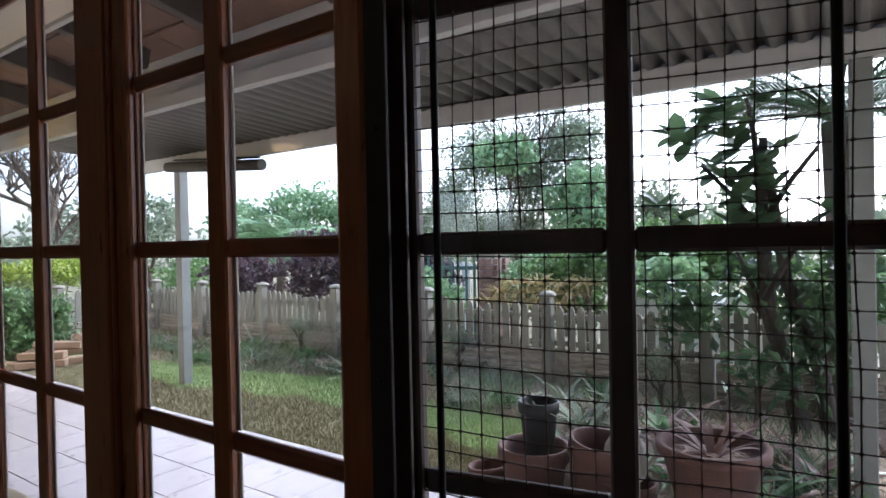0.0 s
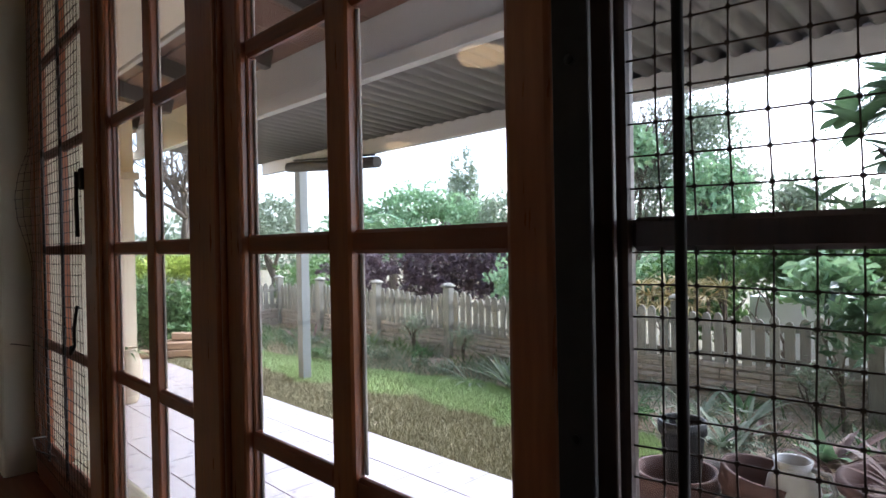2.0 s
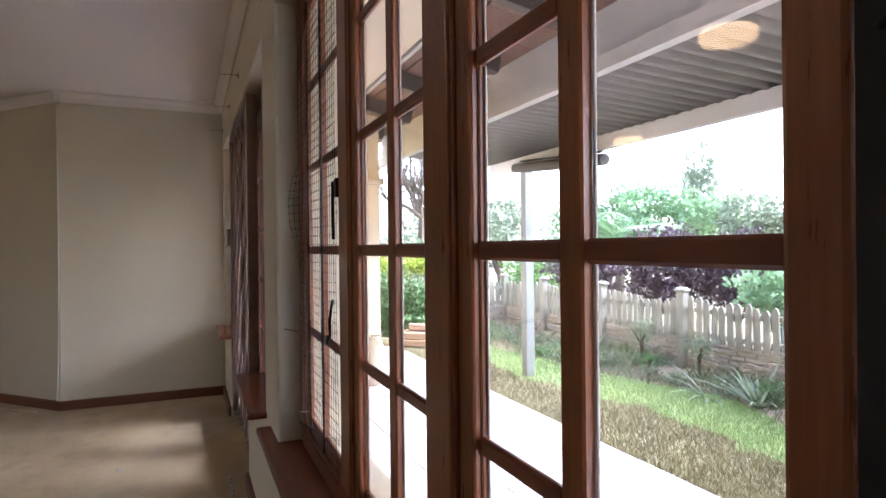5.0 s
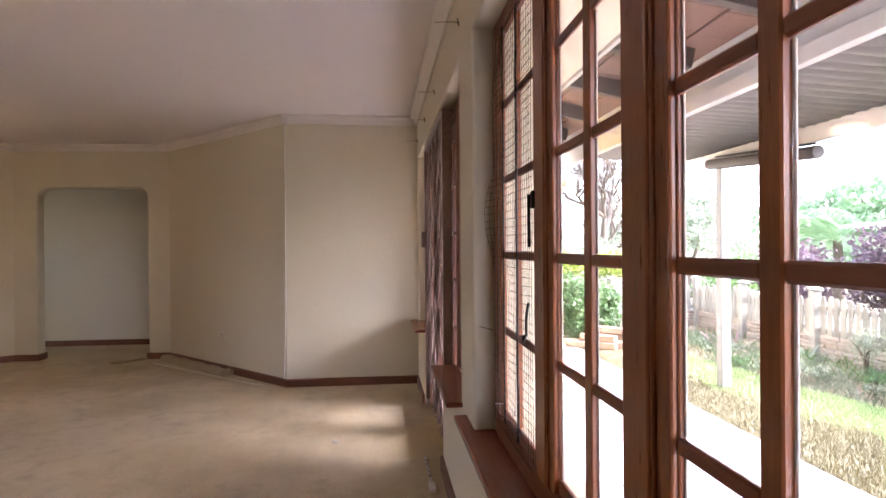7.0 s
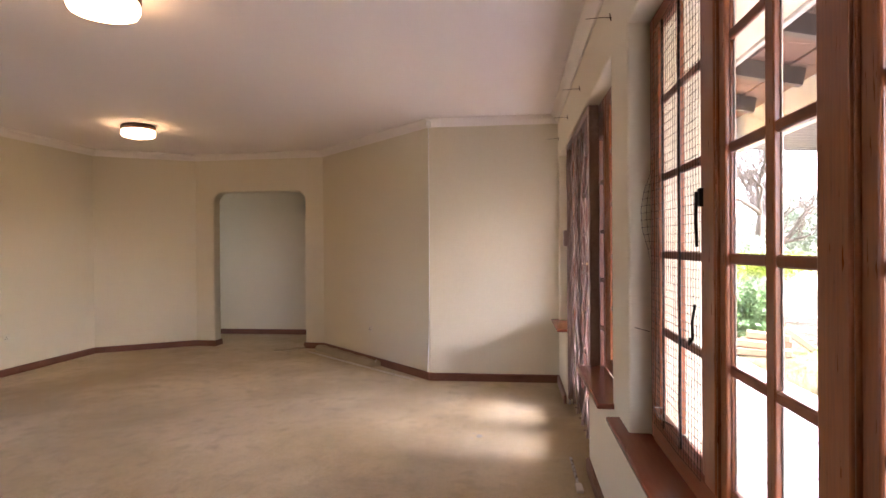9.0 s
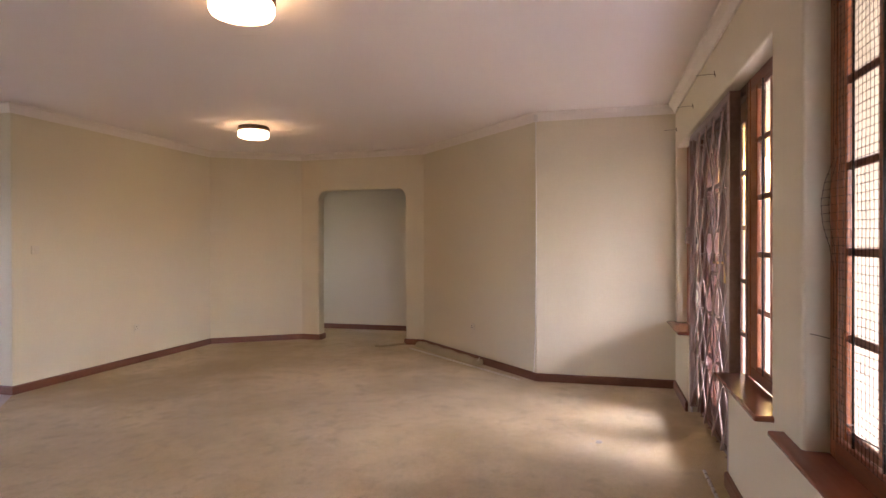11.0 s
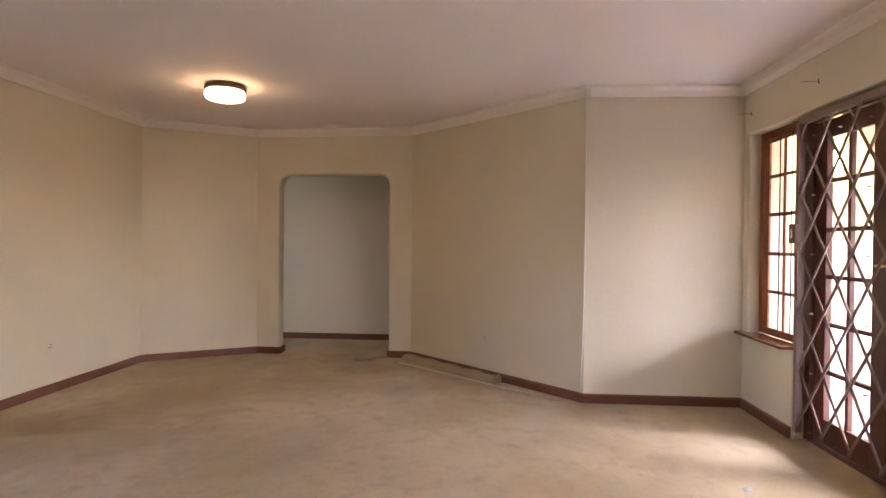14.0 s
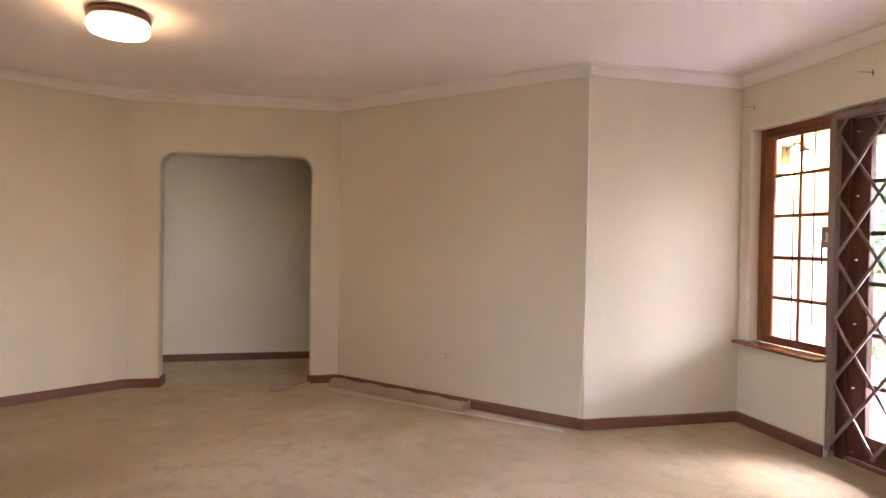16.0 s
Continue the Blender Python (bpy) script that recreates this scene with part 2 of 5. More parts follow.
LEAF_YELLOW = leafmat("yellow_orange_leaves", (0.2, 0.17, 0.06), (0.45, 0.34, 0.13))
LEAF_LIME = leafmat("lime_leaves", (0.22, 0.3, 0.04), (0.42, 0.5, 0.09))
LEAF_RED = leafmat("red_bromeliad_leaves", (0.13, 0.075, 0.062), (0.31, 0.19, 0.155))


# ---- small builders ----
def box(bm, x0, y0, z0, x1, y1, z1, bevel=0.0, seg=1):
    vs = [bm.verts.new((x, y, z)) for z in (z0, z1) for y in (y0, y1) for x in (x0, x1)]
    fs = [bm.faces.new([vs[i] for i in q]) for q in ((0, 2, 3, 1), (4, 5, 7, 6), (0, 1, 5, 4), (2, 6, 7, 3), (0, 4, 6, 2), (1, 3, 7, 5))]
    if bevel:
        es = list({e for f in fs for e in f.edges})
        bmesh.ops.bevel(bm, geom=es, offset=bevel, segments=seg, affect="EDGES", profile=0.5)
    return bm


def boxes(*rows, bevel=0.0, seg=1):
    bm = bmesh.new()
    for r in rows:
        box(bm, *r, bevel=bevel, seg=seg)
    return bm


def lathe(rings, seg=24, cap=True, c=(0, 0, 0)):
    """A turned body from (radius, z) rings."""
    bm = bmesh.new()
    loops = [[bm.verts.new((c[0] + r * math.cos(2 * math.pi * i / seg), c[1] + r * math.sin(2 * math.pi * i / seg), c[2] + z)) for i in range(seg)] for r, z in rings]
    for a, b in zip(loops, loops[1:]):
        for i in range(seg):
            bm.faces.new((a[i], a[(i + 1) % seg], b[(i + 1) % seg], b[i]))
    if cap:
        bm.faces.new(loops[0][::-1])
        bm.faces.new(loops[-1])
    for f in bm.faces:
        f.smooth = True
    return bm


def tube(points, radius, seg=6, bm=None, taper=None):
    """A round bar along points; taper gives a radius for each point."""
    bm = bm or bmesh.new()
    pts = [Vector(p) for p in points]
    loops, n = [], None
    for i, p in enumerate(pts):
        d = (pts[min(i + 1, len(pts) - 1)] - pts[max(i - 1, 0)]).normalized()
        n = (n - n.dot(d) * d).normalized() if n else d.orthogonal().normalized()
        o, r = d.cross(n), taper[i] if taper else radius
        loops.append([bm.verts.new(p + r * (math.cos(2 * math.pi * k / seg) * n + math.sin(2 * math.pi * k / seg) * o)) for k in range(seg)])
    for a, b in zip(loops, loops[1:]):
        for k in range(seg):
            f = bm.faces.new((a[k], a[(k + 1) % seg], b[(k + 1) % seg], b[k]))
            f.smooth = True
    bm.faces.new(loops[0][::-1])
    bm.faces.new(loops[-1])
    return bm


def mesh_of(name, bm, material):
    bmesh.ops.recalc_face_normals(bm, faces=bm.faces)
    me = bpy.data.meshes.new(name)
    bm.to_mesh(me)
    bm.free()
    me.materials.append(material)
    return me


def structure(name, bm, material, label="", category=""):
    return tagged(new(name, mesh_of(name, bm, material)), label, category, "", "structure")


def thing(name, at, label, category, group="", kind="", turn=0.0):
    e = new(name)
    e.empty_display_size = 0.1
    e.matrix_basis = pose(*at, 0, 0, turn)
    return tagged(e, label, category, group, kind)


def part(name, bm, material, parent, label="", world=True):
    """One mesh under a thing or a part. world: the mesh is in world coordinates."""
    me = bm if isinstance(bm, bpy.types.Mesh) else mesh_of(name, bm, material)
    ob = new(name, me)
    ob.parent = parent
    if world:
        m = parent.matrix_basis.copy()
        if parent.parent:
            m = parent.parent.matrix_basis @ parent.matrix_parent_inverse @ m
        ob.matrix_parent_inverse = m.inverted()
    return tagged(ob, label)


def piece(name, me, parent, m):
    """A repeated piece on shared mesh data, at the world pose m under parent."""
    ob = new(name, me)
    ob.parent = parent
    ob.matrix_parent_inverse = parent.matrix_basis.inverted()
    ob.matrix_basis = m
    return ob


def sweep(path, profile, closed=False):
    """A moulding: profile (out, z) carried along a floor line, mitred; out is to the left of the line."""
    bm = bmesh.new()
    pts = [Vector((x, y)) for x, y in path]
    n, loops = len(pts), []
    for i, p in enumerate(pts):
        a = pts[i - 1] if i or closed else None
        b = pts[(i + 1) % n] if i < n - 1 or closed else None
        d1 = (p - a).normalized() if a is not None else (b - p).normalized()
        d2 = (b - p).normalized() if b is not None else d1
        n1, n2 = Vector((-d1.y, d1.x)), Vector((-d2.y, d2.x))
        mit = (n1 + n2) / (1 + n1.dot(n2))
        loops.append([bm.verts.new((p.x + mit.x * o, p.y + mit.y * o, z)) for o, z in profile])
    k = len(profile)
    for i in range(n if closed else n - 1):
        a, b = loops[i], loops[(i + 1) % n]
        for j in range(k):
            bm.faces.new((a[j], a[(j + 1) % k], b[(j + 1) % k], b[j]))
    if not closed:
        bm.faces.new(loops[0])
        bm.faces.new(loops[-1][::-1])
    return bm


# ---- the room: walls, floor, ceiling ----
F, E, D, C = (-5.71, 0.48), (-5.71, -0.757), (-7.375, -2.37), (-7.47, -4.16)
B, A, A2, S2, N2 = (-6.82, -5.15), (-4.09, -5.15), (-4.09, -8.2), (2.0, -8.2), (2.0, 0.48)
ARCH_L, ARCH_R, ARCH_H, ARCH_RAD = -3.897, -2.62, 2.04, 0.13
ARCH_SLANT = (C[0] - D[0]) / (C[1] - D[1])
TOP = 2.6


def wall_between(p, q, thick=0.2, end0=0.0, end1=0.0):
    p, q = Vector(p), Vector(q)
    d = (q - p).normalized()
    o = Vector((d.y, -d.x)) * thick
    p, q = p - d * end0, q + d * end1
    bm = bmesh.new()
    vs = [bm.verts.new((*v, z)) for z in (-0.15, TOP) for v in (p, q, q + o, p + o)]
    for f in ((0, 1, 2, 3), (7, 6, 5, 4), (0, 4, 5, 1), (1, 5, 6, 2), (2, 6, 7, 3), (3, 7, 4, 0)):
        bm.faces.new([vs[i] for i in f])
    return bm


def pierced_wall(xs, zs, holes, y0, y1, bevel=0.012):
    """A wall in the x-z plane from y0 to y1, on a grid, with cells left out where holes lie."""
    bm = bmesh.new()
    grid = {}

    def vert(x, z):
        if (x, z) not in grid:
            grid[(x, z)] = bm.verts.new((x, y0, z))
        return grid[(x, z)]
    faces = []
    for x0, x1 in zip(xs, xs[1:]):
        for z0, z1 in zip(zs, zs[1:]):
            mx, mz = (x0 + x1) / 2, (z0 + z1) / 2
            if any(a < mx < b and c < mz < d for a, b, c, d in holes):
                continue
            faces.append(bm.faces.new([vert(x0, z0), vert(x1, z0), vert(x1, z1), vert(x0, z1)]))
    out = bmesh.ops.extrude_face_region(bm, geom=faces)
    for v in out["geom"]:
        if isinstance(v, bmesh.types.BMVert):
            v.co.y = y1
    bmesh.ops.recalc_face_normals(bm, faces=bm.faces)
    es = [e for e in bm.edges if len(e.link_faces) == 2 and e.calc_face_angle(0) > 1.0 and abs(e.verts[0].co.y - e.verts[1].co.y) < 1e-4]
    bmesh.ops.bevel(bm, geom=es, offset=bevel, segments=3, affect="EDGES", profile=0.5)
    return bm


W1 = (-2.31, 0.27, 0.585, 2.145)
W2 = (-3.5, -2.68, 0.585, 2.145)
W3 = (-5.62, -4.95, 0.585, 2.145)
DOOR = (-4.95, -3.5, -0.2, 2.145)
xs = sorted({-6.3, 2.2, W1[0], W1[1], W2[0], W2[1], W3[0], W3[1]})
structure("wall_north", pierced_wall(xs, [-0.2, 0.585, 2.145, 2.75], [W1, W2, W3, DOOR], WALL_Y, OUT_Y), CREAM, "cream painted plaster window wall with rounded reveals", "wall")
structure("wall_west", wall_between(F, E, end0=0.1), CREAM, "cream painted return wall with soft daylight", "wall")
structure("wall_diagonal_1", wall_between(E, D, end1=0.05), CREAM, "cream painted diagonal wall with a socket", "wall")
structure("wall_diagonal_2", wall_between(C, B, end0=0.05, end1=0.05), CREAM, "cream painted short diagonal wall", "wall")
structure("wall_south", wall_between(B, A, end0=0.05), CREAM, "cream painted long wall with a light switch", "wall")
structure("wall_side", wall_between((A[0], A[1] - 0.2), A2, end1=0.2), CREAM, "cream painted wall of the adjoining room", "wall")
structure("wall_east", wall_between(S2, N2, end0=0.2, end1=0.2), CREAM, "cream painted end wall", "wall")


def arch_wall():
    bm = bmesh.new()
    pts = [(C[1], -0.15), (ARCH_L, -0.15)]
    pts += [(ARCH_L + ARCH_RAD * (1 - math.cos(a)), ARCH_H - ARCH_RAD + ARCH_RAD * math.sin(a)) for a in [radians(15 * i) for i in range(7)]]
    pts += [(ARCH_R - ARCH_RAD * (1 - math.cos(a)), ARCH_H - ARCH_RAD + ARCH_RAD * math.sin(a)) for a in [radians(90 - 15 * i) for i in range(7)]]
    pts += [(ARCH_R, -0.15), (D[1], -0.15), (D[1], TOP), (C[1], TOP)]
    f = bm.faces.new([bm.verts.new((D[0], y, z)) for y, z in pts])
    out = bmesh.ops.extrude_face_region(bm, geom=[f])
    for v in out["geom"]:
        if isinstance(v, bmesh.types.BMVert):
            v.co.x -= 0.17
    bmesh.ops.recalc_face_normals(bm, faces=bm.faces)
    es = [e for e in bm.edges if len(e.link_faces) == 2 and e.calc_face_angle(0) > 1.0 and abs(e.verts[0].co.x - e.verts[1].co.x) < 1e-4
          and ARCH_L - 0.01 < (e.verts[0].co.y + e.verts[1].co.y) / 2 < ARCH_R + 0.01]
    bmesh.ops.bevel(bm, geom=es, offset=0.018, segments=3, affect="EDGES", profile=0.5)
    for v in bm.verts:
        v.co.x += ARCH_SLANT * (v.co.y - D[1])
    return bm


def arch_x(y):
    return D[0] + ARCH_SLANT * (y - D[1])


structure("wall_arch", arch_wall(), CREAM, "cream plaster wall with a round-cornered opening to the passage", "wall")
# the passage behind the opening
structure("wall_passage", boxes((-8.75, -6.6, -0.15, -8.55, -0.9, TOP)), CREAM, "cream painted passage wall", "wall")
# unseen opening added in this end so daylight brightens the passage
structure("wall_passage_end_1", pierced_wall([-8.55, -7.72, -7.24, -6.4], [-0.15, 1.2, 1.9, TOP], [(-7.72, -7.24, 1.2, 1.9)], -6.6, -6.4), CREAM, "cream painted passage end", "wall")
structure("wall_passage_end_2", boxes((-8.55, -1.1, -0.15, -6.1, -0.9, TOP)), CREAM, "cream painted passage end", "wall")
# the adjoining room's far wall, with a window opening that lets daylight in
structure("wall_far", pierced_wall([-4.25, -2.9, -1.3, 2.2], [-0.2, 0.9, 2.1, 2.75], [(-2.9, -1.3, 0.9, 2.1)], -8.4, -8.2), CREAM, "cream painted wall of the adjoining room", "wall")

bm = bmesh.new()
bm.faces.new([bm.verts.new((x, y, CEIL)) for x, y in ((-8.8, 0.6), (2.1, 0.6), (2.1, -8.3), (-8.8, -8.3))])
out = bmesh.ops.extrude_face_region(bm, geom=bm.faces[:])
for v in out["geom"]:
    if isinstance(v, bmesh.types.BMVert):
        v.co.z += 0.06
structure("ceiling", bm, CEILING, "plain white painted plaster ceiling", "ceiling")

EDGE_E = (2.0, -0.02)


def slab(pts, z0, z1):
    bm = bmesh.new()
    f = bm.faces.new([bm.verts.new((x, y, z1)) for x, y in pts])
    out = bmesh.ops.extrude_face_region(bm, geom=[f])
    for v in out["geom"]:
        if isinstance(v, bmesh.types.BMVert):
            v.co.z = z0
    return bm


structure("floor", slab([(-8.6, 0.5), (-4.95, 0.5), (-4.95, 0.57), (-3.5, 0.57), (-3.5, 0.5), (2.05, 0.5), EDGE_E, A, (-4.09, -6.45), (-8.6, -6.45)], -0.15, 0.0),
          CARPET, "worn beige carpet with stains and trodden patches", "carpet")
structure("floor_tiles", slab([A, EDGE_E, (2.05, -8.25), (-4.14, -8.25), (-4.14, -5.15)], -0.15, -0.006), TILEFLOOR, "pale tiled floor of the adjoining room", "floor")

COVE = [(0.0, CEIL), (0.0, 2.465), (0.012, 2.465), (0.018, 2.479), (0.03, 2.504), (0.05, 2.521), (0.062, 2.528), (0.066, CEIL)]
structure("trim_cornice", sweep([N2, F, E, D, C, B, A, A2, S2], COVE[::-1], closed=True), CORNICE, "white plaster cove cornice", "cornice")
SKIRTP = [(0.0, 0.0), (0.02, 0.0), (0.02, 0.064), (0.013, 0.074), (0.0, 0.075)]
structure("baseboard", sweep([(-4.95, 0.48), F, E, D, (arch_x(ARCH_R), ARCH_R), (arch_x(ARCH_R) - 0.17, ARCH_R)], SKIRTP), SKIRT, "red-brown wooden skirting board", "skirting")
structure("baseboard_south", sweep([(arch_x(ARCH_L) - 0.17, ARCH_L), (arch_x(ARCH_L), ARCH_L), C, B, A, A2], SKIRTP), SKIRT, "red-brown wooden skirting board", "skirting")
structure("baseboard_north", sweep([(2.0, 0.48), (-3.5, 0.48)], SKIRTP), SKIRT, "red-brown wooden skirting board under the windows", "skirting")
structure("baseboard_passage", sweep([(-8.55, -1.1), (-8.55, -6.4)], SKIRTP), SKIRT, "dark wooden skirting board in the passage", "skirting")


# ---- windows and doors ----
FRONT, BACK, GLASS_Y = 0.562, 0.588, 0.578


def glazing(owner, x0, x1, z0, z1, cols, zbars, bar=0.024, depth=(0.567, 0.584), gy=GLASS_Y, hbar=0.026, wood=None):
    """Glazing bars between x0..x1, z0..z1 and a pane in every light. cols: centres of the upright bars."""
    edges = [x0] + [v for c in cols for v in (c - bar / 2, c + bar / 2)] + [x1]
    rows = [z0] + [v for c in zbars for v in (c - hbar / 2, c + hbar / 2)] + [z1]
    for c in cols:
        part("glazing_bar", boxes((c - bar / 2, depth[0], z0, c + bar / 2, depth[1], z1), bevel=0.003), wood or WOOD, owner)
    for z in zbars:
        for a, b in zip(edges[::2], edges[1::2]):
            part("glazing_bar", boxes((a, depth[0] + 0.002, z - hbar / 2, b, depth[1] - 0.002, z + hbar / 2), bevel=0.004), wood or WOODH, owner)
    for a, b in zip(edges[::2], edges[1::2]):
        for c, d in zip(rows[::2], rows[1::2]):
            pane = part("pane", boxes((a - 0.004, gy - 0.002, c - 0.004, b + 0.004, gy + 0.002, d + 0.004)), GLASS, owner)
            pane.visible_shadow = False


def ring(owner, name, x0, x1, z0, z1, w, y0, y1, bottom=None, top=None):
    """Four members of a frame round x0..x1, z0..z1 (outer size), each of width w."""
    b, t = bottom or w, top or w
    part(name + "_stile", boxes((x0, y0, z0, x0 + w, y1, z1), bevel=0.005, seg=2), WOOD, owner)
    part(name + "_stile", boxes((x1 - w, y0, z0, x1, y1, z1), bevel=0.005, seg=2), WOOD, owner)
    part(name + "_rail", boxes((x0 + w, y0 + 0.002, z0, x1 - w, y1 - 0.002, z0 + b), bevel=0.005, seg=2), WOODH, owner)
    part(name + "_rail", boxes((x0 + w, y0 + 0.002, z1 - t, x1 - w, y1 - 0.002, z1), bevel=0.005, seg=2), WOODH, owner)


ROWS_Z = [0.997, 1.271, 1.543, 1.815]
LOW, HIGH = 0.705, 2.075

win1 = thing("window_1", (-1.02, 0.6, 0.585), "varnished red-brown timber window with small panes, two casements and two fixed bays", "window", kind="structure")
part("frame_jamb", boxes((-2.31, FRONT, 0.586, -2.25, BACK, 2.145), bevel=0.005, seg=2), WOOD, win1)
part("frame_jamb", boxes((0.21, FRONT, 0.586, 0.27, BACK, 2.145), bevel=0.005, seg=2), WOOD, win1)
part("frame_head", boxes((-2.25, FRONT, 2.085, 0.21, BACK, 2.145), bevel=0.005, seg=2), WOODH, win1)
part("frame_foot", boxes((-2.25, FRONT - 0.006, 0.586, 0.21, BACK, 0.665), bevel=0.006, seg=2), WOODH, win1)
for x0, x1 in ((-1.655, -1.517), (-1.063, -0.904), (-0.433, -0.386)):
    if x1 - x0 < 0.1:
        part("mullion", boxes((x0, FRONT - 0.004, 0.665, x1, BACK, 2.085), bevel=0.006, seg=2), WOOD, win1)
        continue
    step = x0 + 0.66 * (x1 - x0)
    part("mullion", boxes((x0, FRONT - 0.012, 0.665, step, BACK, 2.085), bevel=0.007, seg=3), WOOD, win1)
    part("mullion_step", boxes((step, FRONT - 0.002, 0.665, x1, BACK, 2.085), bevel=0.005, seg=2), WOOD, win1)
    part("mullion_bead", tube([(step + 0.004, FRONT - 0.003, 0.667), (step + 0.004, FRONT - 0.003, 2.083)], 0.006, 10), WOOD, win1)
# fixed bays: a thin bead round the glass, then bars and panes
for x0, x1, bar in ((-1.517, -1.063, -1.283), (-0.904, -0.433, -0.681)):
    part("bead", boxes((x0, 0.572, 0.665, x0 + 0.003, 0.585, 2.085), bevel=0.003), WOOD, win1)
    part("bead", boxes((x1 - 0.003, 0.572, 0.665, x1, 0.585, 2.085), bevel=0.003), WOOD, win1)
    part("bead", boxes((x0 + 0.003, 0.572, 0.665, x1 - 0.003, 0.585, LOW), bevel=0.003), WOODH, win1)
    part("bead", boxes((x0 + 0.003, 0.572, HIGH, x1 - 0.003, 0.585, 2.085), bevel=0.003), WOODH, win1)
    glazing(win1, x0 + 0.003, x1 - 0.003, LOW, HIGH, [bar], ROWS_Z, 0.042)
    for p0, p1 in ((x0 + 0.003, x0 + 0.009), (bar - 0.027, bar - 0.021), (bar + 0.021, bar + 0.027), (x1 - 0.009, x1 - 0.003)):
        zs = [LOW] + [v for c in ROWS_Z for v in (c - 0.013, c + 0.013)] + [HIGH]
        for z0, z1 in zip(zs[::2], zs[1::2]):
            part("putty", boxes((p0, 0.5805, z0, p1, 0.5838, z1), bevel=0.001), PUTTY, win1, "pale putty line outside the glass")


def casement(x0, x1, owner, gl0, gl1, rows, bars_at, low=LOW, high=HIGH, bar=0.024, swing=Matrix.Identity(4), wood=None):
    """An opening light with stiles up to the glass gl0..gl1 and two steel burglar bars in front."""
    before = set(owner.children)
    part("sash_stile", boxes((x0, FRONT + 0.002, 0.668, gl0, BACK - 0.003, 2.082), bevel=0.006, seg=2), wood or WOOD, owner)
    part("sash_stile", boxes((gl1, FRONT + 0.002, 0.668, x1, BACK - 0.003, 2.082), bevel=0.006, seg=2), wood or WOOD, owner)
    part("sash_rail", boxes((gl0, FRONT + 0.004, 0.668, gl1, BACK - 0.005, low), bevel=0.005), wood or WOODH, owner)
    part("sash_rail", boxes((gl0, FRONT + 0.004, high, gl1, BACK - 0.005, 2.082), bevel=0.005), wood or WOODH, owner)
    glazing(owner, gl0, gl1, low, high, [(gl0 + gl1) / 2], rows, bar, wood=wood)
    for ob in set(owner.children) - before:
        ob.matrix_basis = swing
    for b in bars_at:
        part("burglar_bar", tube([(b, FRONT - 0.004, 0.672), (b, FRONT - 0.004, 2.08)], 0.004, 8), IRON, owner)


casement(-2.25, -1.658, win1, -2.185, -1.72, ROWS_Z, (-2.11, -1.905))
AJAR = pose(-0.384, 0.597, 0, 0, 0, 10.6) @ pose(0.384, -0.567, 0)
casement(-0.384, 0.205, win1, -0.346, 0.103, ROWS_Z, (-0.288, 0.058), bar=0.027, swing=AJAR, wood=SASH_SHADED)


# rebate strip in the same shade-toned near black as the ajar sash
part("frame_rebate", boxes((-0.42, BACK, 0.665, -0.352, BACK + 0.006, 2.085), bevel=0.001), SASH_SHADED, win1)
part("steel_strip", boxes((-0.384, FRONT - 0.005, 0.67, -0.353, FRONT + 0.001, 2.08), bevel=0.001), STEEL, win1, "dull dark steel weather strip")
for z in (0.8, 1.12, 1.4, 1.62, 1.95):
    bm = lathe([(0.004, 0), (0.004, 0.002)], 8)
    bm.transform(pose(-0.368, FRONT - 0.005, z, 90, 0, 0))
    part("screw", bm, IRON, win1)


def stay(owner, x, z):
    """A casement fastener: plate, tapered arm and a hooked end."""
    plate = part("fastener_plate", boxes((x - 0.012, FRONT - 0.012, z - 0.02, x + 0.012, FRONT, z + 0.03), bevel=0.002), IRON, owner)
    part("fastener_arm", tube([(x, FRONT - 0.018, z + 0.02), (x + 0.004, FRONT - 0.02, z - 0.06), (x + 0.01, FRONT - 0.02, z - 0.13)], 0.005, 6), IRON, plate)


stay(win1, -1.69, 1.43)
part("stay_hook", tube([(-1.70, FRONT - 0.02, 1.14), (-1.69, FRONT - 0.03, 1.09), (-1.685, FRONT - 0.03, 1.05), (-1.70, FRONT - 0.035, 1.03), (-1.715, FRONT - 0.03, 1.045)], 0.004, 6), IRON, win1)


def sill(name, x0, x1, y0, label, top=0.612):
    bm = boxes((x0, y0, top - 0.024, x1, 0.566, top), bevel=0.009, seg=3)
    return structure(name, bm, SILLWOOD, label, "window sill")


sill("window_sill_1", -2.53, 0.45, 0.425, "polished dark red wooden sill with rounded edge", 0.592)
sill("window_sill_2", -3.49, -2.64, 0.405, "polished dark red wooden sill beside the door")
sill("window_sill_3", -5.695, -4.955, 0.405, "polished dark red wooden sill beside the door")

win2 = thing("window_2", (-3.09, 0.6, 0.585), "varnished timber casement window beside the door", "window", kind="structure")
ring(win2, "frame", -3.44, -2.685, 0.612, 2.145, 0.05, FRONT, BACK, 0.058, 0.065)
casement(-3.388, -2.737, win2, -3.27, -2.80, [0.965, 1.245, 1.525, 1.81], (-3.13, -2.9), 0.69, 2.06)
win3 = thing("window_3", (-5.31, 0.6, 0.585), "varnished timber casement window with burglar bars beside the door", "window", kind="structure")
ring(win3, "frame", -5.62, -4.975, 0.612, 2.145, 0.045, FRONT, BACK, 0.058, 0.065)
casement(-5.573, -5.022, win3, -5.487, -5.04, [0.942, 1.225, 1.516, 1.80], (-5.305, -5.137), 0.665, 2.055, 0.022)
stay(win3, -5.06, 1.32)

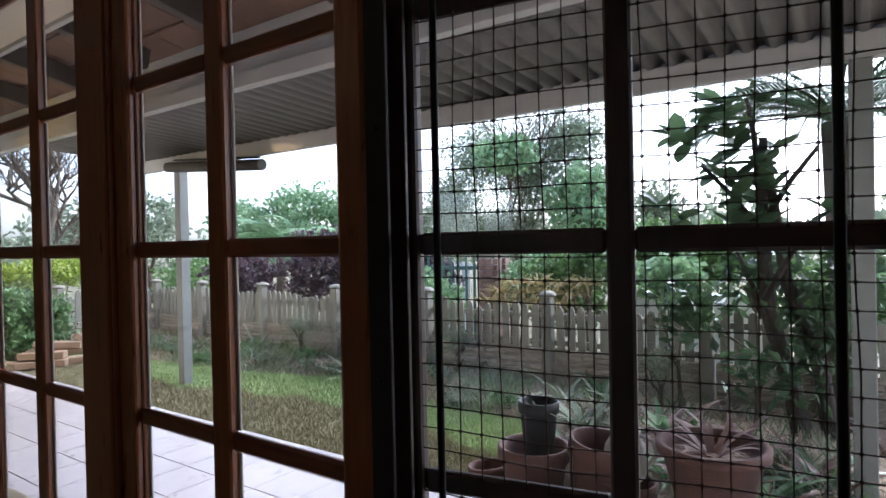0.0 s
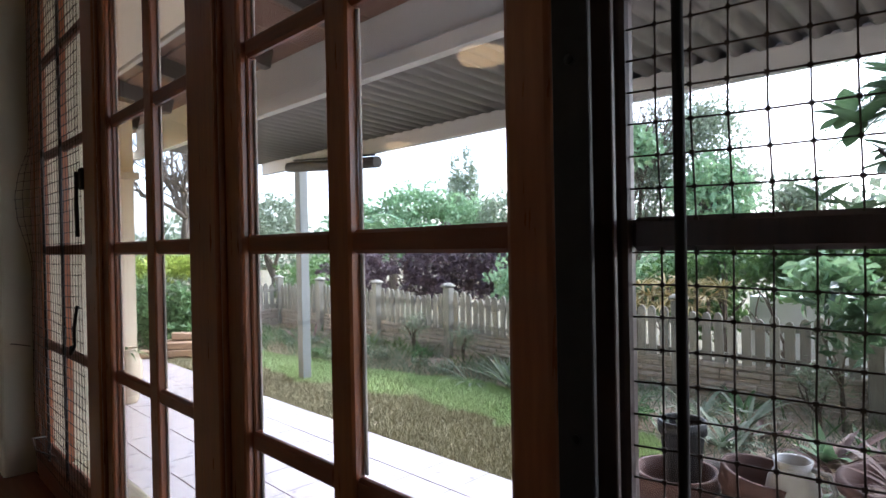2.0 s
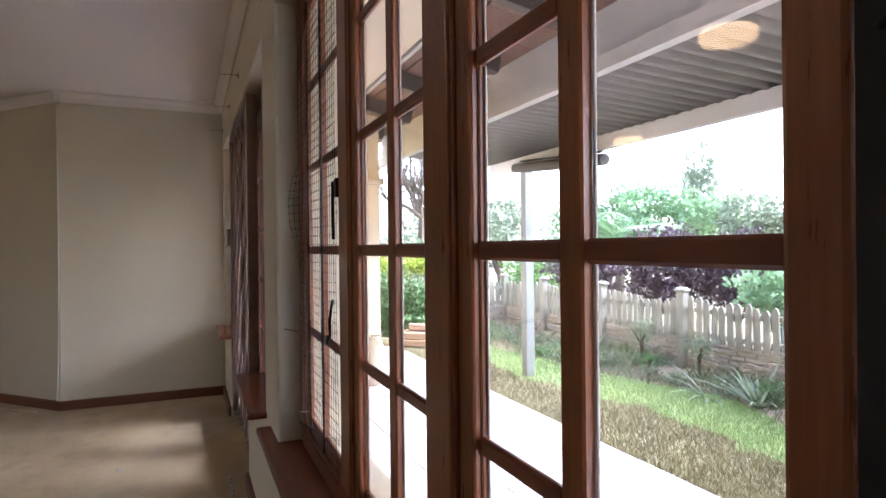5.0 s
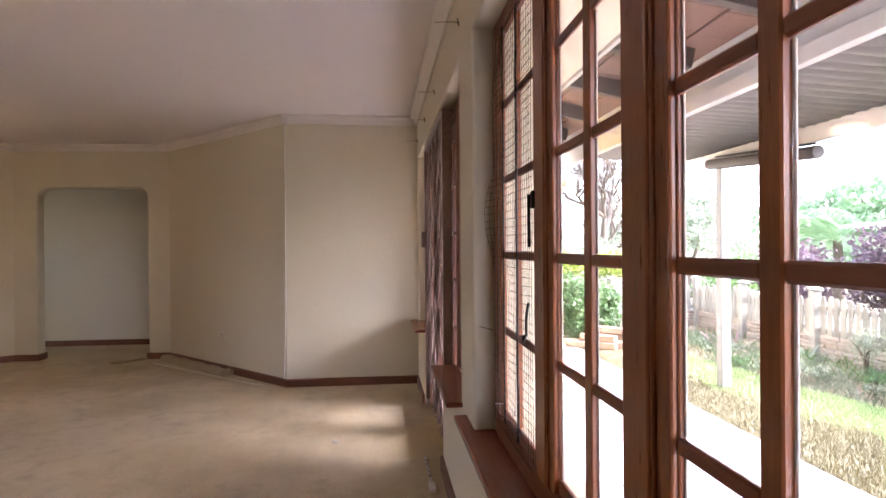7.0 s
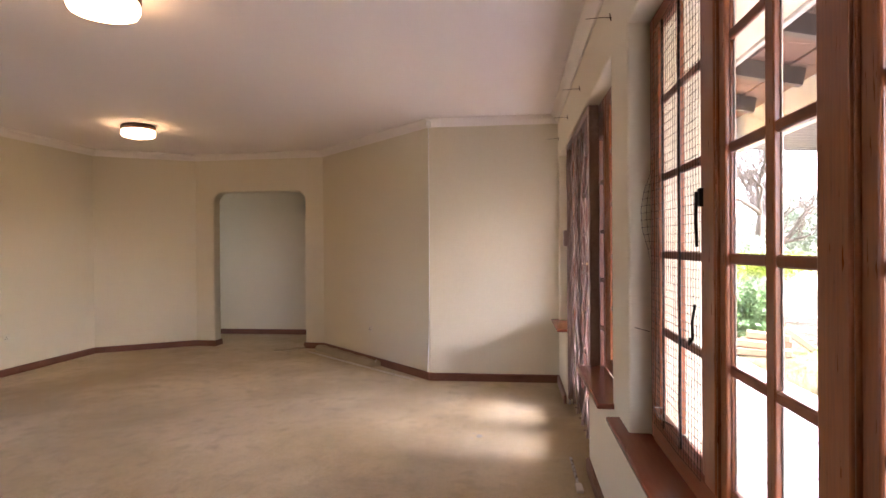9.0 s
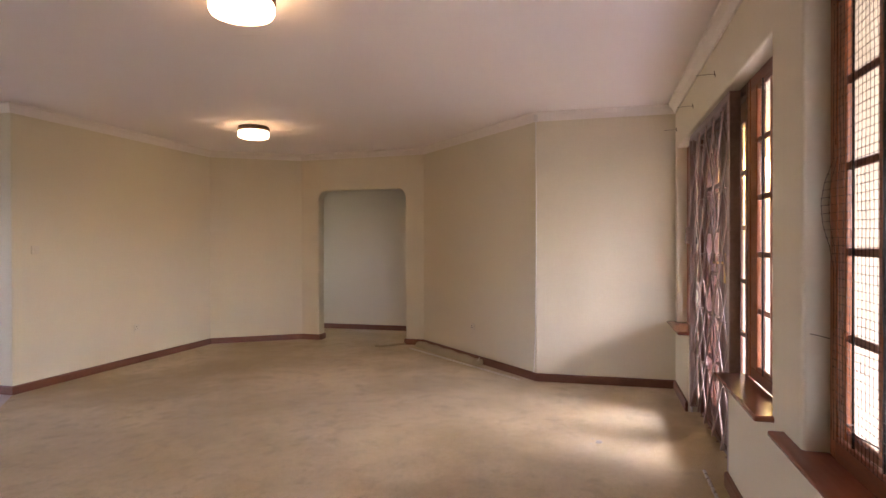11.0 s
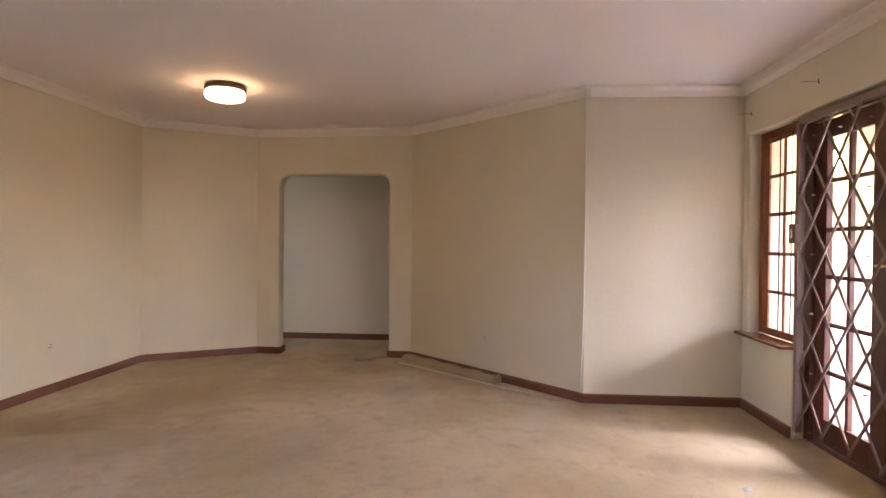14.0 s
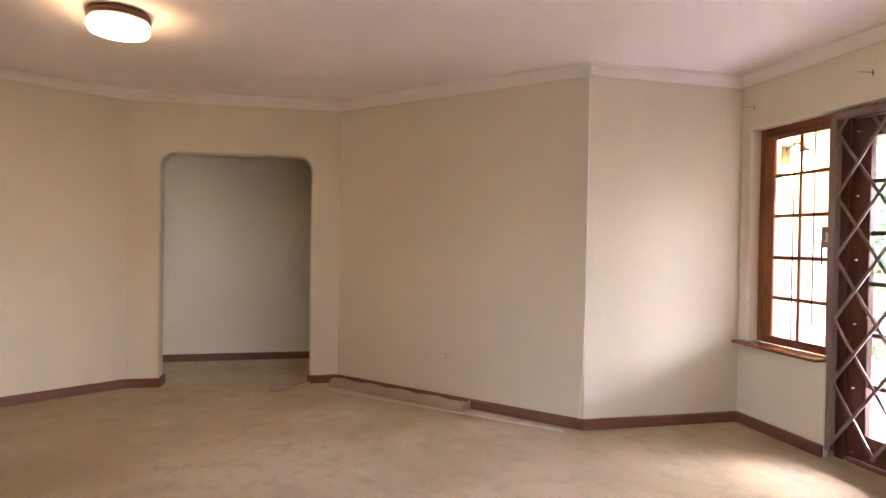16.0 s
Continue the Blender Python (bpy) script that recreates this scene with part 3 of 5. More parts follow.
door = thing("door_1", (-4.18, 0.62, 0.0), "closed pair of glazed timber doors with small panes", "door", kind="structure")
part("jamb", boxes((-4.972, FRONT, 0.0, -4.885, 0.65, 2.145), bevel=0.005), DOORWOOD, door)
part("jamb", boxes((-3.475, FRONT, 0.0, -3.442, 0.65, 2.145), bevel=0.005), DOORWOOD, door)
part("head", boxes((-4.885, FRONT, 2.085, -3.475, 0.65, 2.145), bevel=0.005), DOORWOOD, door)
part("threshold", boxes((-4.885, 0.572, -0.02, -3.475, 0.7, 0.025), bevel=0.006), DOORWOOD, door)
DOORROWS = [0.485, 0.79, 1.09, 1.388, 1.697]
for x0, x1, g0, g1 in ((-4.883, -4.182, -4.765, -4.315), (-4.178, -3.477, -4.04, -3.59)):
    leaf = part("door_leaf", boxes((x0, 0.582, 0.03, g0, 0.626, 2.08), bevel=0.005, seg=2), DOORWOOD, door)
    part("stile", boxes((g1, 0.582, 0.03, x1, 0.626, 2.08), bevel=0.005, seg=2), DOORWOOD, door)
    part("bottom_rail", boxes((g0, 0.584, 0.03, g1, 0.624, 0.185), bevel=0.005, seg=2), DOORWOOD, door)
    part("top_rail", boxes((g0, 0.584, 1.965, g1, 0.624, 2.08), bevel=0.005, seg=2), DOORWOOD, door)
    glazing(door, g0, g1, 0.185, 1.965, [(g0 + g1) / 2], DOORROWS, 0.03, (0.588, 0.62), 0.604, wood=DOORWOOD)
handle_plate = part("handle_plate", boxes((-4.118, 0.574, 1.05, -4.082, 0.582, 1.24), bevel=0.003), BRASS, door, "worn brass handle plate")
part("handle", tube([(-4.1, 0.578, 1.18), (-4.1, 0.535, 1.18), (-4.115, 0.53, 1.18), (-4.21, 0.532, 1.178)], 0.008, 8), BRASS, handle_plate, "brass lever handle")

# ---- the folding lattice gate inside the door ----
gate = thing("security_gate", (-4.22, 0.52, 0.0), "bronze painted folding lattice security gate across the glazed doors", "security gate")
G0, G1, GY, GZ0, GZ1 = -4.925, -3.55, 0.512, 0.07, 2.08
part("lock_post", boxes((-4.962, 0.49, 0.05, -4.918, 0.535, 2.1), bevel=0.003), GATE, gate)
part("end_post", boxes((-3.57, 0.488, 0.03, -3.515, 0.545, 2.12), bevel=0.003), GATE, gate)
part("top_track", boxes((-4.93, 0.492, 2.085, -3.57, 0.54, 2.125), bevel=0.003), GATE, gate)
lock_box = part("lock_box", boxes((-4.985, 0.462, 1.3, -4.9, 0.49, 1.43), bevel=0.004), GATE, gate)
part("keyhole_plate", boxes((-4.952, 0.458, 1.335, -4.932, 0.462, 1.395), bevel=0.002), CHROME, lock_box, "small bright keyhole plate")
part("foot_bolt", tube([(-4.94, 0.505, 0.0), (-4.94, 0.505, 0.06)], 0.007, 8), CHROME, gate)
COLS = 10
GW = (G1 - G0) / COLS
HALF = 0.19
for col in range(COLS):
    for layer, sgn in ((0, 1), (1, -1)):
        k = 0
        z = GZ0 + 0.02 if (col + layer) % 2 == 0 else GZ0 + 0.02 - HALF
        while z < GZ1 - 0.05:
            a, b = max(z, GZ0), min(z + HALF, GZ1)
            fa, fb = (a - z) / HALF, (b - z) / HALF
            xa, xb = (G0 + GW * (col + (fa if sgn > 0 else 1 - fa)), G0 + GW * (col + (fb if sgn > 0 else 1 - fb)))
            if b - a > 0.05:
                y = GY - 0.006 + 0.014 * layer
                ln = math.hypot(xb - xa, b - a)
                bm = boxes((-0.0095, -0.005, -ln / 2 - 0.008, 0.0095, 0.005, ln / 2 + 0.008), bevel=0.002)
                tilt = math.degrees(math.atan2(xb - xa, b - a))
                bm.transform(pose((xa + xb) / 2, y, (a + b) / 2, 0, tilt, 0))
                part("lattice_bar", bm, GATE, gate)
            z += HALF * 2
rivet = mesh_of("rivet", lathe([(0.005, -0.011), (0.005, 0.008), (0.003, 0.011)], 8), GATE)
for col in range(COLS + 1):
    for i in range(12):
        z = GZ0 + 0.02 + HALF * i
        if z < GZ1 - 0.03 and i % 2 == 0:
            piece("rivet", rivet, gate, pose(G0 + GW * col, GY, z + (0 if col % 2 == 0 else 0), 90, 0, 0))


# ---- wire mesh inside the casements of the large window ----
def mesh_panel(name, x0, x1, y, label, step=0.0262, bulge=0.0, swing=Matrix.Identity(4), r=0.0008):
    """Woven wire, each wire slightly wavy and sagging."""
    t = thing(name, ((x0 + x1) / 2, y, 0.66), label, "wire mesh")
    rnd = random.Random(len(name) + int(abs(x0) * 100))
    bm = bmesh.new()
    nx, nz = int((x1 - x0) / step), int(1.43 / step)

    def sag(x, z):
        w = 0.004 * noise.noise((x * 7, z * 7, 3.1))
        return x + w, y + 0.004 * noise.noise((x * 5, z * 5, 9.7)) - bulge * max(0, 1 - ((z - 1.42) / 0.16) ** 2) * max(0, 1 - abs(x - x0) / 0.07), z + 0.005 * noise.noise((x * 6, z * 6, 5.5))
    for i in range(nx + 1):
        x = x0 + i * (x1 - x0) / nx
        part("wire", tube([sag(x, 0.66 + 0.07 * k) for k in range(21)], r, 4), WIRE, t).matrix_basis = swing
    for j in range(nz + 1):
        z = 0.66 + j * step
        part("wire", tube([sag(x0 + (x1 - x0) * k / 16, z) for k in range(17)], r, 4), WIRE, t).matrix_basis = swing
    kb = bmesh.new()
    for i in range(nx + 1):
        for j in range(nz + 1):
            px, py, pz = sag(x0 + i * (x1 - x0) / nx, 0.66 + j * step)
            box(kb, px - 1.8 * r, py - 1.5 * r, pz - 1.8 * r, px + 1.8 * r, py + 1.5 * r, pz + 1.8 * r)
    knots = part("knotting", kb, WIRE, t)
    knots.matrix_basis = swing
    tagged(knots, kind="stuff")
    return t


mesh_panel("wire_mesh", -0.35, 0.2, FRONT + 0.008, "rusty square wire mesh fixed over the ajar casement", 0.0248, 0.0, AJAR, 0.0009)
m2 = mesh_panel("wire_mesh", -2.24, -1.68, FRONT - 0.013, "rusty square wire mesh with loose bulging edge over the casement", bulge=0.035)
part("loose_wire", tube([(-2.26, 0.545, 0.985), (-2.29, 0.52, 0.99), (-2.315, 0.50, 0.992)], 0.0014, 5), WIRE, m2)
part("loose_wire", tube([(-2.05, 0.54, 0.76), (-2.0, 0.5, 0.775), (-1.9, 0.49, 0.77), (-1.84, 0.52, 0.76)], 0.002, 5), WIRE, m2)

# ---- ceiling lamps ----
def ceiling_lamp(x, y):
    t = thing("ceiling_lamp", (x, y, CEIL), "lit round opal glass ceiling lamp on a dark wooden base", "ceiling lamp", "ceiling lamps")
    part("base", lathe([(0.15, 0.0), (0.162, -0.02), (0.162, -0.044), (0.14, -0.048), (0.1, -0.049)], 32, c=(x, y, CEIL)), LAMPBASE, t)
    part("shade", lathe([(0.138, -0.047), (0.152, -0.052), (0.157, -0.066), (0.157, -0.094), (0.148, -0.112), (0.11, -0.124), (0.05, -0.128), (0.01, -0.129)], 40, c=(x, y, CEIL)), GLOW, t, "glowing opal glass shade")
    return t


ceiling_lamp(-5.56, -3.69)
ceiling_lamp(-2.62, -1.885)

# ---- small things in the room ----
DIR = Vector((D[0] - E[0], D[1] - E[1], 0)).normalized()
NRM = Vector((-DIR.y, DIR.x, 0))
if NRM.dot(Vector((1, -1, 0))) < 0:
    NRM = -NRM
ANG = math.degrees(math.atan2(DIR.y, DIR.x))


def socket(x, y, z, turn, name, label, switch=False):
    """A wall plate in its own x-z plane, facing its -y."""
    t = thing(name, (x, y, z), label, name.replace("_", " "), turn=turn)
    t.matrix_basis = t.matrix_basis @ Matrix.Diagonal((0.78, 1, 0.78, 1))
    plate = part("plate", boxes((-0.05, -0.009, -0.05, 0.05, 0.0, 0.05), bevel=0.004, seg=2), PLATE, t, world=False)
    if switch:
        part("rocker", boxes((-0.014, -0.014, -0.024, 0.014, -0.009, 0.024), bevel=0.003), PLATE, plate, world=False)
    else:
        for px, pz, r in ((-0.018, 0.016, 0.006), (-0.033, -0.012, 0.0045), (-0.003, -0.012, 0.0045)):
            bm = lathe([(r, 0), (r, 0.003)], 10)
            bm.transform(pose(px, -0.0085, pz, 90, 0, 0))
            part("socket_hole", bm, IRON, plate, world=False)
        part("rocker", boxes((0.02, -0.013, -0.012, 0.036, -0.009, 0.012), bevel=0.002), PLATE, plate, world=False)
    return t


sp = Vector((*E, 0)) + DIR * 1.13
socket(sp.x, sp.y, 0.38, ANG + 180 if (pose(0, 0, 0, 0, 0, ANG + 180).to_3x3() @ Vector((0, -1, 0))).dot(NRM) > 0 else ANG, "wall_socket", "cream wall socket on the diagonal wall")
socket(-4.31, -5.15, 1.265, 180, "light_switch", "cream light switch on the long cream wall", True)
socket(-5.53, -5.15, 0.39, 180, "wall_socket", "cream wall socket low on the long wall")

roll_a, roll_b = Vector((*D, 0)) - DIR * 0.03 + NRM * 0.085, Vector((*D, 0)) - DIR * 1.42 + NRM * 0.085
t = thing("carpet_offcut", tuple((roll_a + roll_b) / 2), "rolled beige carpet offcut lying along the skirting", "carpet offcut")
bm = bmesh.new()
prof = [(-0.06, 0.0), (-0.062, 0.035), (-0.045, 0.055), (-0.01, 0.064), (0.03, 0.058), (0.055, 0.035), (0.062, 0.006), (0.06, 0.0)]
loops = []
for i in range(15):
    p = roll_a.lerp(roll_b, i / 14)
    k = 1 + 0.1 * math.sin(i * 1.9)
    loops.append([bm.verts.new(p + NRM * (o * k) + Vector((0, 0, z * k))) for o, z in prof])
for a, b in zip(loops, loops[1:]):
    for j in range(len(prof)):
        bm.faces.new((a[j], a[(j + 1) % len(prof)], b[(j + 1) % len(prof)], b[j])).smooth = True
bm.faces.new(loops[0])
bm.faces.new(loops[-1][::-1])
part("roll", bm, CARPETROLL, t)
part("staple", tube([roll_b + Vector((0, 0, 0.05)), roll_b + Vector((0.02, 0.01, 0.075)), roll_b - DIR * 0.03 + Vector((0, 0, 0.085))], 0.004, 5), STICK, t)

t = thing("batten", (-6.35, -1.7, 0.0), "thin pale wooden batten lying on the carpet", "batten")
part("strip", tube([(-7.06, -2.44, 0.008), (-6.35, -1.66, 0.008), (-5.69, -0.92, 0.008)], 0.008, 6), STICK, t)
t = thing("batten", (-6.9, -2.33, 0.0), "short broken wooden batten on the carpet", "batten")
part("strip", tube([(-7.02, -2.45, 0.02), (-6.72, -2.12, 0.02)], 0.007, 6), STICK, t)
t = thing("frayed_carpet_strip", (-7.25, -2.8, 0.0), "loose frayed strip of carpet at the opening", "carpet strip")
part("strip", tube([(-7.14, -2.95, 0.008), (-7.13, -2.86, 0.012), (-7.2, -2.76, 0.012), (-7.3, -2.7, 0.014), (-7.36, -2.62, 0.012)], 0.012, 6), CARPETROLL, t)
t = thing("curtain_rod", (-3.4, 0.39, 0.0), "dull metal curtain rail piece lying on the carpet", "curtain rail")
part("rail", boxes((-3.68, 0.382, 0.0, -3.2, 0.398, 0.012), bevel=0.002), CHROME, t)
part("end_bracket", boxes((-3.26, 0.372, 0.0, -3.16, 0.408, 0.02), bevel=0.003), WHITEP, t)
for i, (x, y, s) in enumerate(((-4.04, -0.19, 0.02), (-4.1, -0.23, 0.009), (-4.0, -0.24, 0.007))):
    t = thing("crumb_of_debris", (x, y, 0.0), "small crumpled piece of debris on the carpet", "debris", "debris on the carpet")
    bm = bmesh.new()
    bmesh.ops.create_icosphere(bm, subdivisions=2, radius=s)
    for v in bm.verts:
        v.co *= 1 + 0.5 * noise.noise(v.co * 60 + Vector((i, 0, 0)))
        v.co.z = max(v.co.z * 0.4 + s * 0.3, 0)
    bm.transform(pose(x, y, 0))
    part("scrap", bm, PUTTY, t)
for x in (-5.59, -4.675, -3.84, -2.655):
    t = thing("curtain_bracket", (x, 0.48, 2.3), "thin bent wire curtain bracket in the wall", "bracket", "curtain brackets above the windows")
    part("wire", tube([(x, 0.484, 2.3), (x, 0.44, 2.302), (x, 0.37, 2.298)], 0.0014, 6), WIRE, t)
    part("stub", tube([(x, 0.478, 2.285), (x, 0.472, 2.318)], 0.0025, 6), WIRE, t)
t = thing("corner_cable", (E[0], E[1], 0.0), "white cable run loosely down the wall corner", "cable")
part("cable", tube([(E[0] + 0.01, E[1] - 0.004, 2.46), (E[0] + 0.008, E[1] - 0.003, 1.6), (E[0] + 0.012, E[1] - 0.006, 0.9), (E[0] + 0.006, E[1] - 0.014, 0.4), (E[0] - 0.005, E[1] - 0.03, 0.08)], 0.005, 6), WHITEP, t)
part("clip", boxes((E[0] - 0.004, E[1] - 0.02, 2.46, E[0] + 0.05, E[1] + 0.02, 2.52), bevel=0.003), WHITEP, t)


# ---- outside: ground, patio, porch ----
def sheet(x0, x1, y0, y1, nx, ny, height):
    bm = bmesh.new()
    g = [[bm.verts.new((x0 + (x1 - x0) * i / nx, y0 + (y1 - y0) * j / ny, height(x0 + (x1 - x0) * i / nx, y0 + (y1 - y0) * j / ny))) for i in range(nx + 1)] for j in range(ny + 1)]
    for j in range(ny):
        for i in range(nx):
            bm.faces.new((g[j][i], g[j][i + 1], g[j + 1][i + 1], g[j + 1][i])).smooth = True
    return bm


structure("ground", sheet(-400, 400, -400, 400, 8, 8, lambda x, y: -0.30), DRYGRASS, "open ground reaching the horizon", "ground")


def lawn_h(x, y):
    return GROUND - 0.03 + 0.02 * noise.noise((x * 1.5, y * 1.5, 0)) + 0.012 * noise.noise((x * 7, y * 7, 2))


structure("ground_lawn", sheet(-11, 3, 2.8, 4.6, 120, 24, lawn_h), DRYGRASS, "thin patchy lawn with bare brown ground", "lawn")


def bed_edge(x):
    if x < -2.1:
        return 4.08 + 0.48 * math.exp(-((x + 4.2) / 1.3) ** 2) + 0.05 * math.sin(x * 2.7)
    return 4.17 - min(1.3, (x + 2.1) * 1.3) + 0.08 * math.sin(x * 3)


def bed_h(x, y):
    d = y - bed_edge(x)
    return GROUND - 0.1 - min(max(-d - 0.05, 0), 0.2) * 0.4 + min(max(d + 0.1, 0), 0.5) * 0.35 + 0.04 * noise.noise((x * 2.3, y * 2.3, 7)) + 0.015 * noise.noise((x * 9, y * 9, 1))


structure("ground_bed", sheet(-9.2, 3, 2.7, 5.4, 130, 40, bed_h), SOIL, "reddish brown planting bed with litter", "flower bed")

TILE = 0.333
slabob = structure("pavement", boxes((-8.6, OUT_Y, -0.35, 2.6, 2.875, GROUND - 0.008)), GROUT, "pinkish grey tiled veranda floor", "patio")
tile_me = mesh_of("tile", boxes((-TILE / 2 + 0.003, -TILE / 2 + 0.003, -0.008, TILE / 2 - 0.003, TILE / 2 - 0.003, 0.0), bevel=0.002), PATIO)

# porch wing with a lantern, and a pillar
structure("wall_wing", boxes((-9.5, 0.3, -0.3, -6.1, 2.03, 2.9)), OUTCREAM, "cream plastered exterior wall of the porch wing", "wall")
structure("trim_wing_band", boxes((-6.098, 1.72, 1.93, -6.05, 2.07, 1.995), (-6.5, 2.032, 1.93, -6.098, 2.07, 1.995), bevel=0.006), OUTCREAM, "cream plaster band round the end of the porch wall", "moulding")
lant = thing("wall_lantern", (-6.1, 1.22, 2.0), "lit yellow glass wall lantern on a dark bracket", "wall lamp")
part("back_plate", boxes((-6.1, 1.18, 1.98, -6.085, 1.26, 2.14), bevel=0.004), IRON, lant)
part("arm", tube([(-6.09, 1.22, 2.1), (-6.0, 1.22, 2.15), (-5.92, 1.22, 2.13), (-5.9, 1.22, 2.09)], 0.01, 8), IRON, lant)
part("cap", lathe([(0.02, 0.1), (0.05, 0.07), (0.055, 0.06)], 16, c=(-5.9, 1.22, 2.0)), IRON, lant)
part("glass_shade", lathe([(0.05, 0.06), (0.07, 0.01), (0.095, -0.06), (0.1, -0.1), (0.07, -0.105)], 20, c=(-5.9, 1.22, 2.0)), LANTERN, lant, "glowing amber glass bell")

# eaves: rafters, clay tiles over them, fascia
eaves = thing("eaves", (-2.0, 1.5, 2.4), "open eaves with dark rafters under clay roof tiles and a white fascia", "roof", kind="structure")
SLOPE = math.degrees(math.atan2(-0.33, 1.6))
raft = mesh_of("rafter", boxes((-0.035, -0.46, -0.065, 0.035, 0.42, 0.065), bevel=0.004), DARKTIMBER)
tile_r = mesh_of("roof_tile", boxes((-0.168, -0.16, -0.01, 0.168, 0.16, 0.01), bevel=0.003), ROOFTILE)
for i in range(10):
    piece("rafter", raft, eaves, pose(-6.41 + 0.88 * i, 1.77, 2.615, SLOPE, 0, 0))
for i in range(28):
    for j in range(4):
        piece("roof_tile", tile_r, eaves, pose(-7.1 + 0.34 * i, 1.4 + 0.28 * j, 2.775 - 0.0577 * j, SLOPE + 4, 0, 0))
part("soffit_board", boxes((-6.098, OUT_Y, 2.352, 2.6, 1.312, 2.4), bevel=0.004), OUTCREAM, eaves, "cream boxed soffit beside the wall")
part("soffit_edge", boxes((-6.098, 1.314, 2.335, 2.6, 1.345, 2.46), bevel=0.004), WHITEMETAL, eaves)
part("roof_cover", slab([(-9.6, 0.3), (2.6, 0.3), (2.6, 2.45), (-9.6, 2.45)], 2.95, 3.0), ROOFTILE, eaves)
part("fascia_board", boxes((-6.9, 2.315, 2.318, 2.6, 2.34, 2.66), bevel=0.004), WHITEMETAL, eaves, "white painted fascia board")
part("edge_beam", boxes((-6.9, 2.27, 2.225, 2.6, 2.338, 2.316), bevel=0.004), WHITEMETAL, eaves)

lean = thing("veranda_roof", (-2.0, 3.0, GROUND), "white corrugated veranda roof on slim steel posts", "veranda roof")
bm = bmesh.new()
NX = 1000
rows_v = []
for y, z in ((2.342, 2.33), (3.62, 2.262)):
    rows_v.append([bm.verts.new((-6.6 + 9.2 * i / NX, y, z + 0.024 * max(-0.7, min(0.7, math.sin(2 * math.pi * (9.2 * i / NX) / 0.125))) / 0.7)) for i in range(NX + 1)])
for i in range(NX):
    bm.faces.new((rows_v[0][i], rows_v[0][i + 1], rows_v[1][i + 1], rows_v[1][i])).smooth = True
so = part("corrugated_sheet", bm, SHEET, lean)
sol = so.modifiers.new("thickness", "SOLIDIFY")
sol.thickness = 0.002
part("beam", boxes((-6.5, 3.545, 2.115, 2.6, 3.6, 2.25), bevel=0.004), WHITEMETAL, lean)
part("gutter", boxes((-6.6, 3.622, 2.19, 2.6, 3.71, 2.31), bevel=0.01), WHITEMETAL, lean)
for x in (-5.7, 0.1):
    part("post", boxes((x - 0.05, 3.525, GROUND - 0.2, x + 0.05, 3.625, 2.115), bevel=0.005), POSTPAINT, lean, "chalky grey-green steel post")
blind = thing("rolled_blind", (-5.2, 3.66, 2.1), "rolled dark canvas blind hanging under the veranda beam", "blind")
part("roll", tube([(-5.76, 3.47, 2.12), (-5.05, 3.47, 2.065), (-4.25, 3.47, 2.01)], 0.052, 12), surface("dark_canvas", (0.045, 0.04, 0.036), (0.09, 0.08, 0.07), 0.9, 60, 4, 0.3, 0.004), blind)
part("rod", tube([(-5.7, 3.5, 2.19), (-4.32, 3.5, 2.085)], 0.01, 8), IRON, blind)
part("cord", tube([(-5.0, 3.56, 2.2), (-5.0, 3.5, 2.14), (-5.0, 3.47, 2.06)], 0.006, 6), IRON, blind)


# ---- fence ----
POST_X = [0.47, -0.91, -2.29, -3.69, -5.05, -6.4, -7.77, -9.0]
FY = 5.15
fence = thing("picket_fence", (-4.5, FY, GROUND), "weathered grey timber picket fence on a precast concrete base", "fence")
rndf = random.Random(5)


def picket_mesh(h, w=0.07):
    bm = bmesh.new()
    pts = [(-w / 2, 0), (w / 2, 0), (w / 2, h - 0.045), (w * 0.3, h - 0.012), (0, h), (-w * 0.3, h - 0.012), (-w / 2, h - 0.045)]
    f = bm.faces.new([bm.verts.new((x, -0.009, z)) for x, z in pts])
    out = bmesh.ops.extrude_face_region(bm, geom=[f])
    for v in out["geom"]:
        if isinstance(v, bmesh.types.BMVert):
            v.co.y = 0.009
    return mesh_of("picket", bm, FENCE)


PICKETS = [picket_mesh(h) for h in (0.40, 0.425, 0.45)]
post_me = mesh_of("post", boxes((-0.05, -0.05, -0.2, 0.05, 0.05, 0.86), bevel=0.008), FENCE)
cap_me = mesh_of("post_cap", lathe([(0.085, 0.0), (0.09, 0.02), (0.06, 0.04), (0.03, 0.05)], 4), FENCE)


def rock_panel():
    """A cast panel with three low courses of stacked-stone relief."""
    bm = boxes((-0.62, 0.0, -0.066, 0.62, 0.03, 0.066))
    rnd = random.Random(31)
    for k in range(3):
        x = -0.62
        while x < 0.6:
            ln = min(rnd.uniform(0.07, 0.24), 0.62 - x)
            z0 = -0.065 + 0.0435 * k + rnd.uniform(0, 0.004)
            box(bm, x + 0.003, -rnd.uniform(0.012, 0.034), z0, x + ln - 0.003, 0.002, z0 + 0.0365, bevel=0.005)
            x += ln
    return mesh_of("concrete_panel", bm, PRECAST)


plank_me = rock_panel()


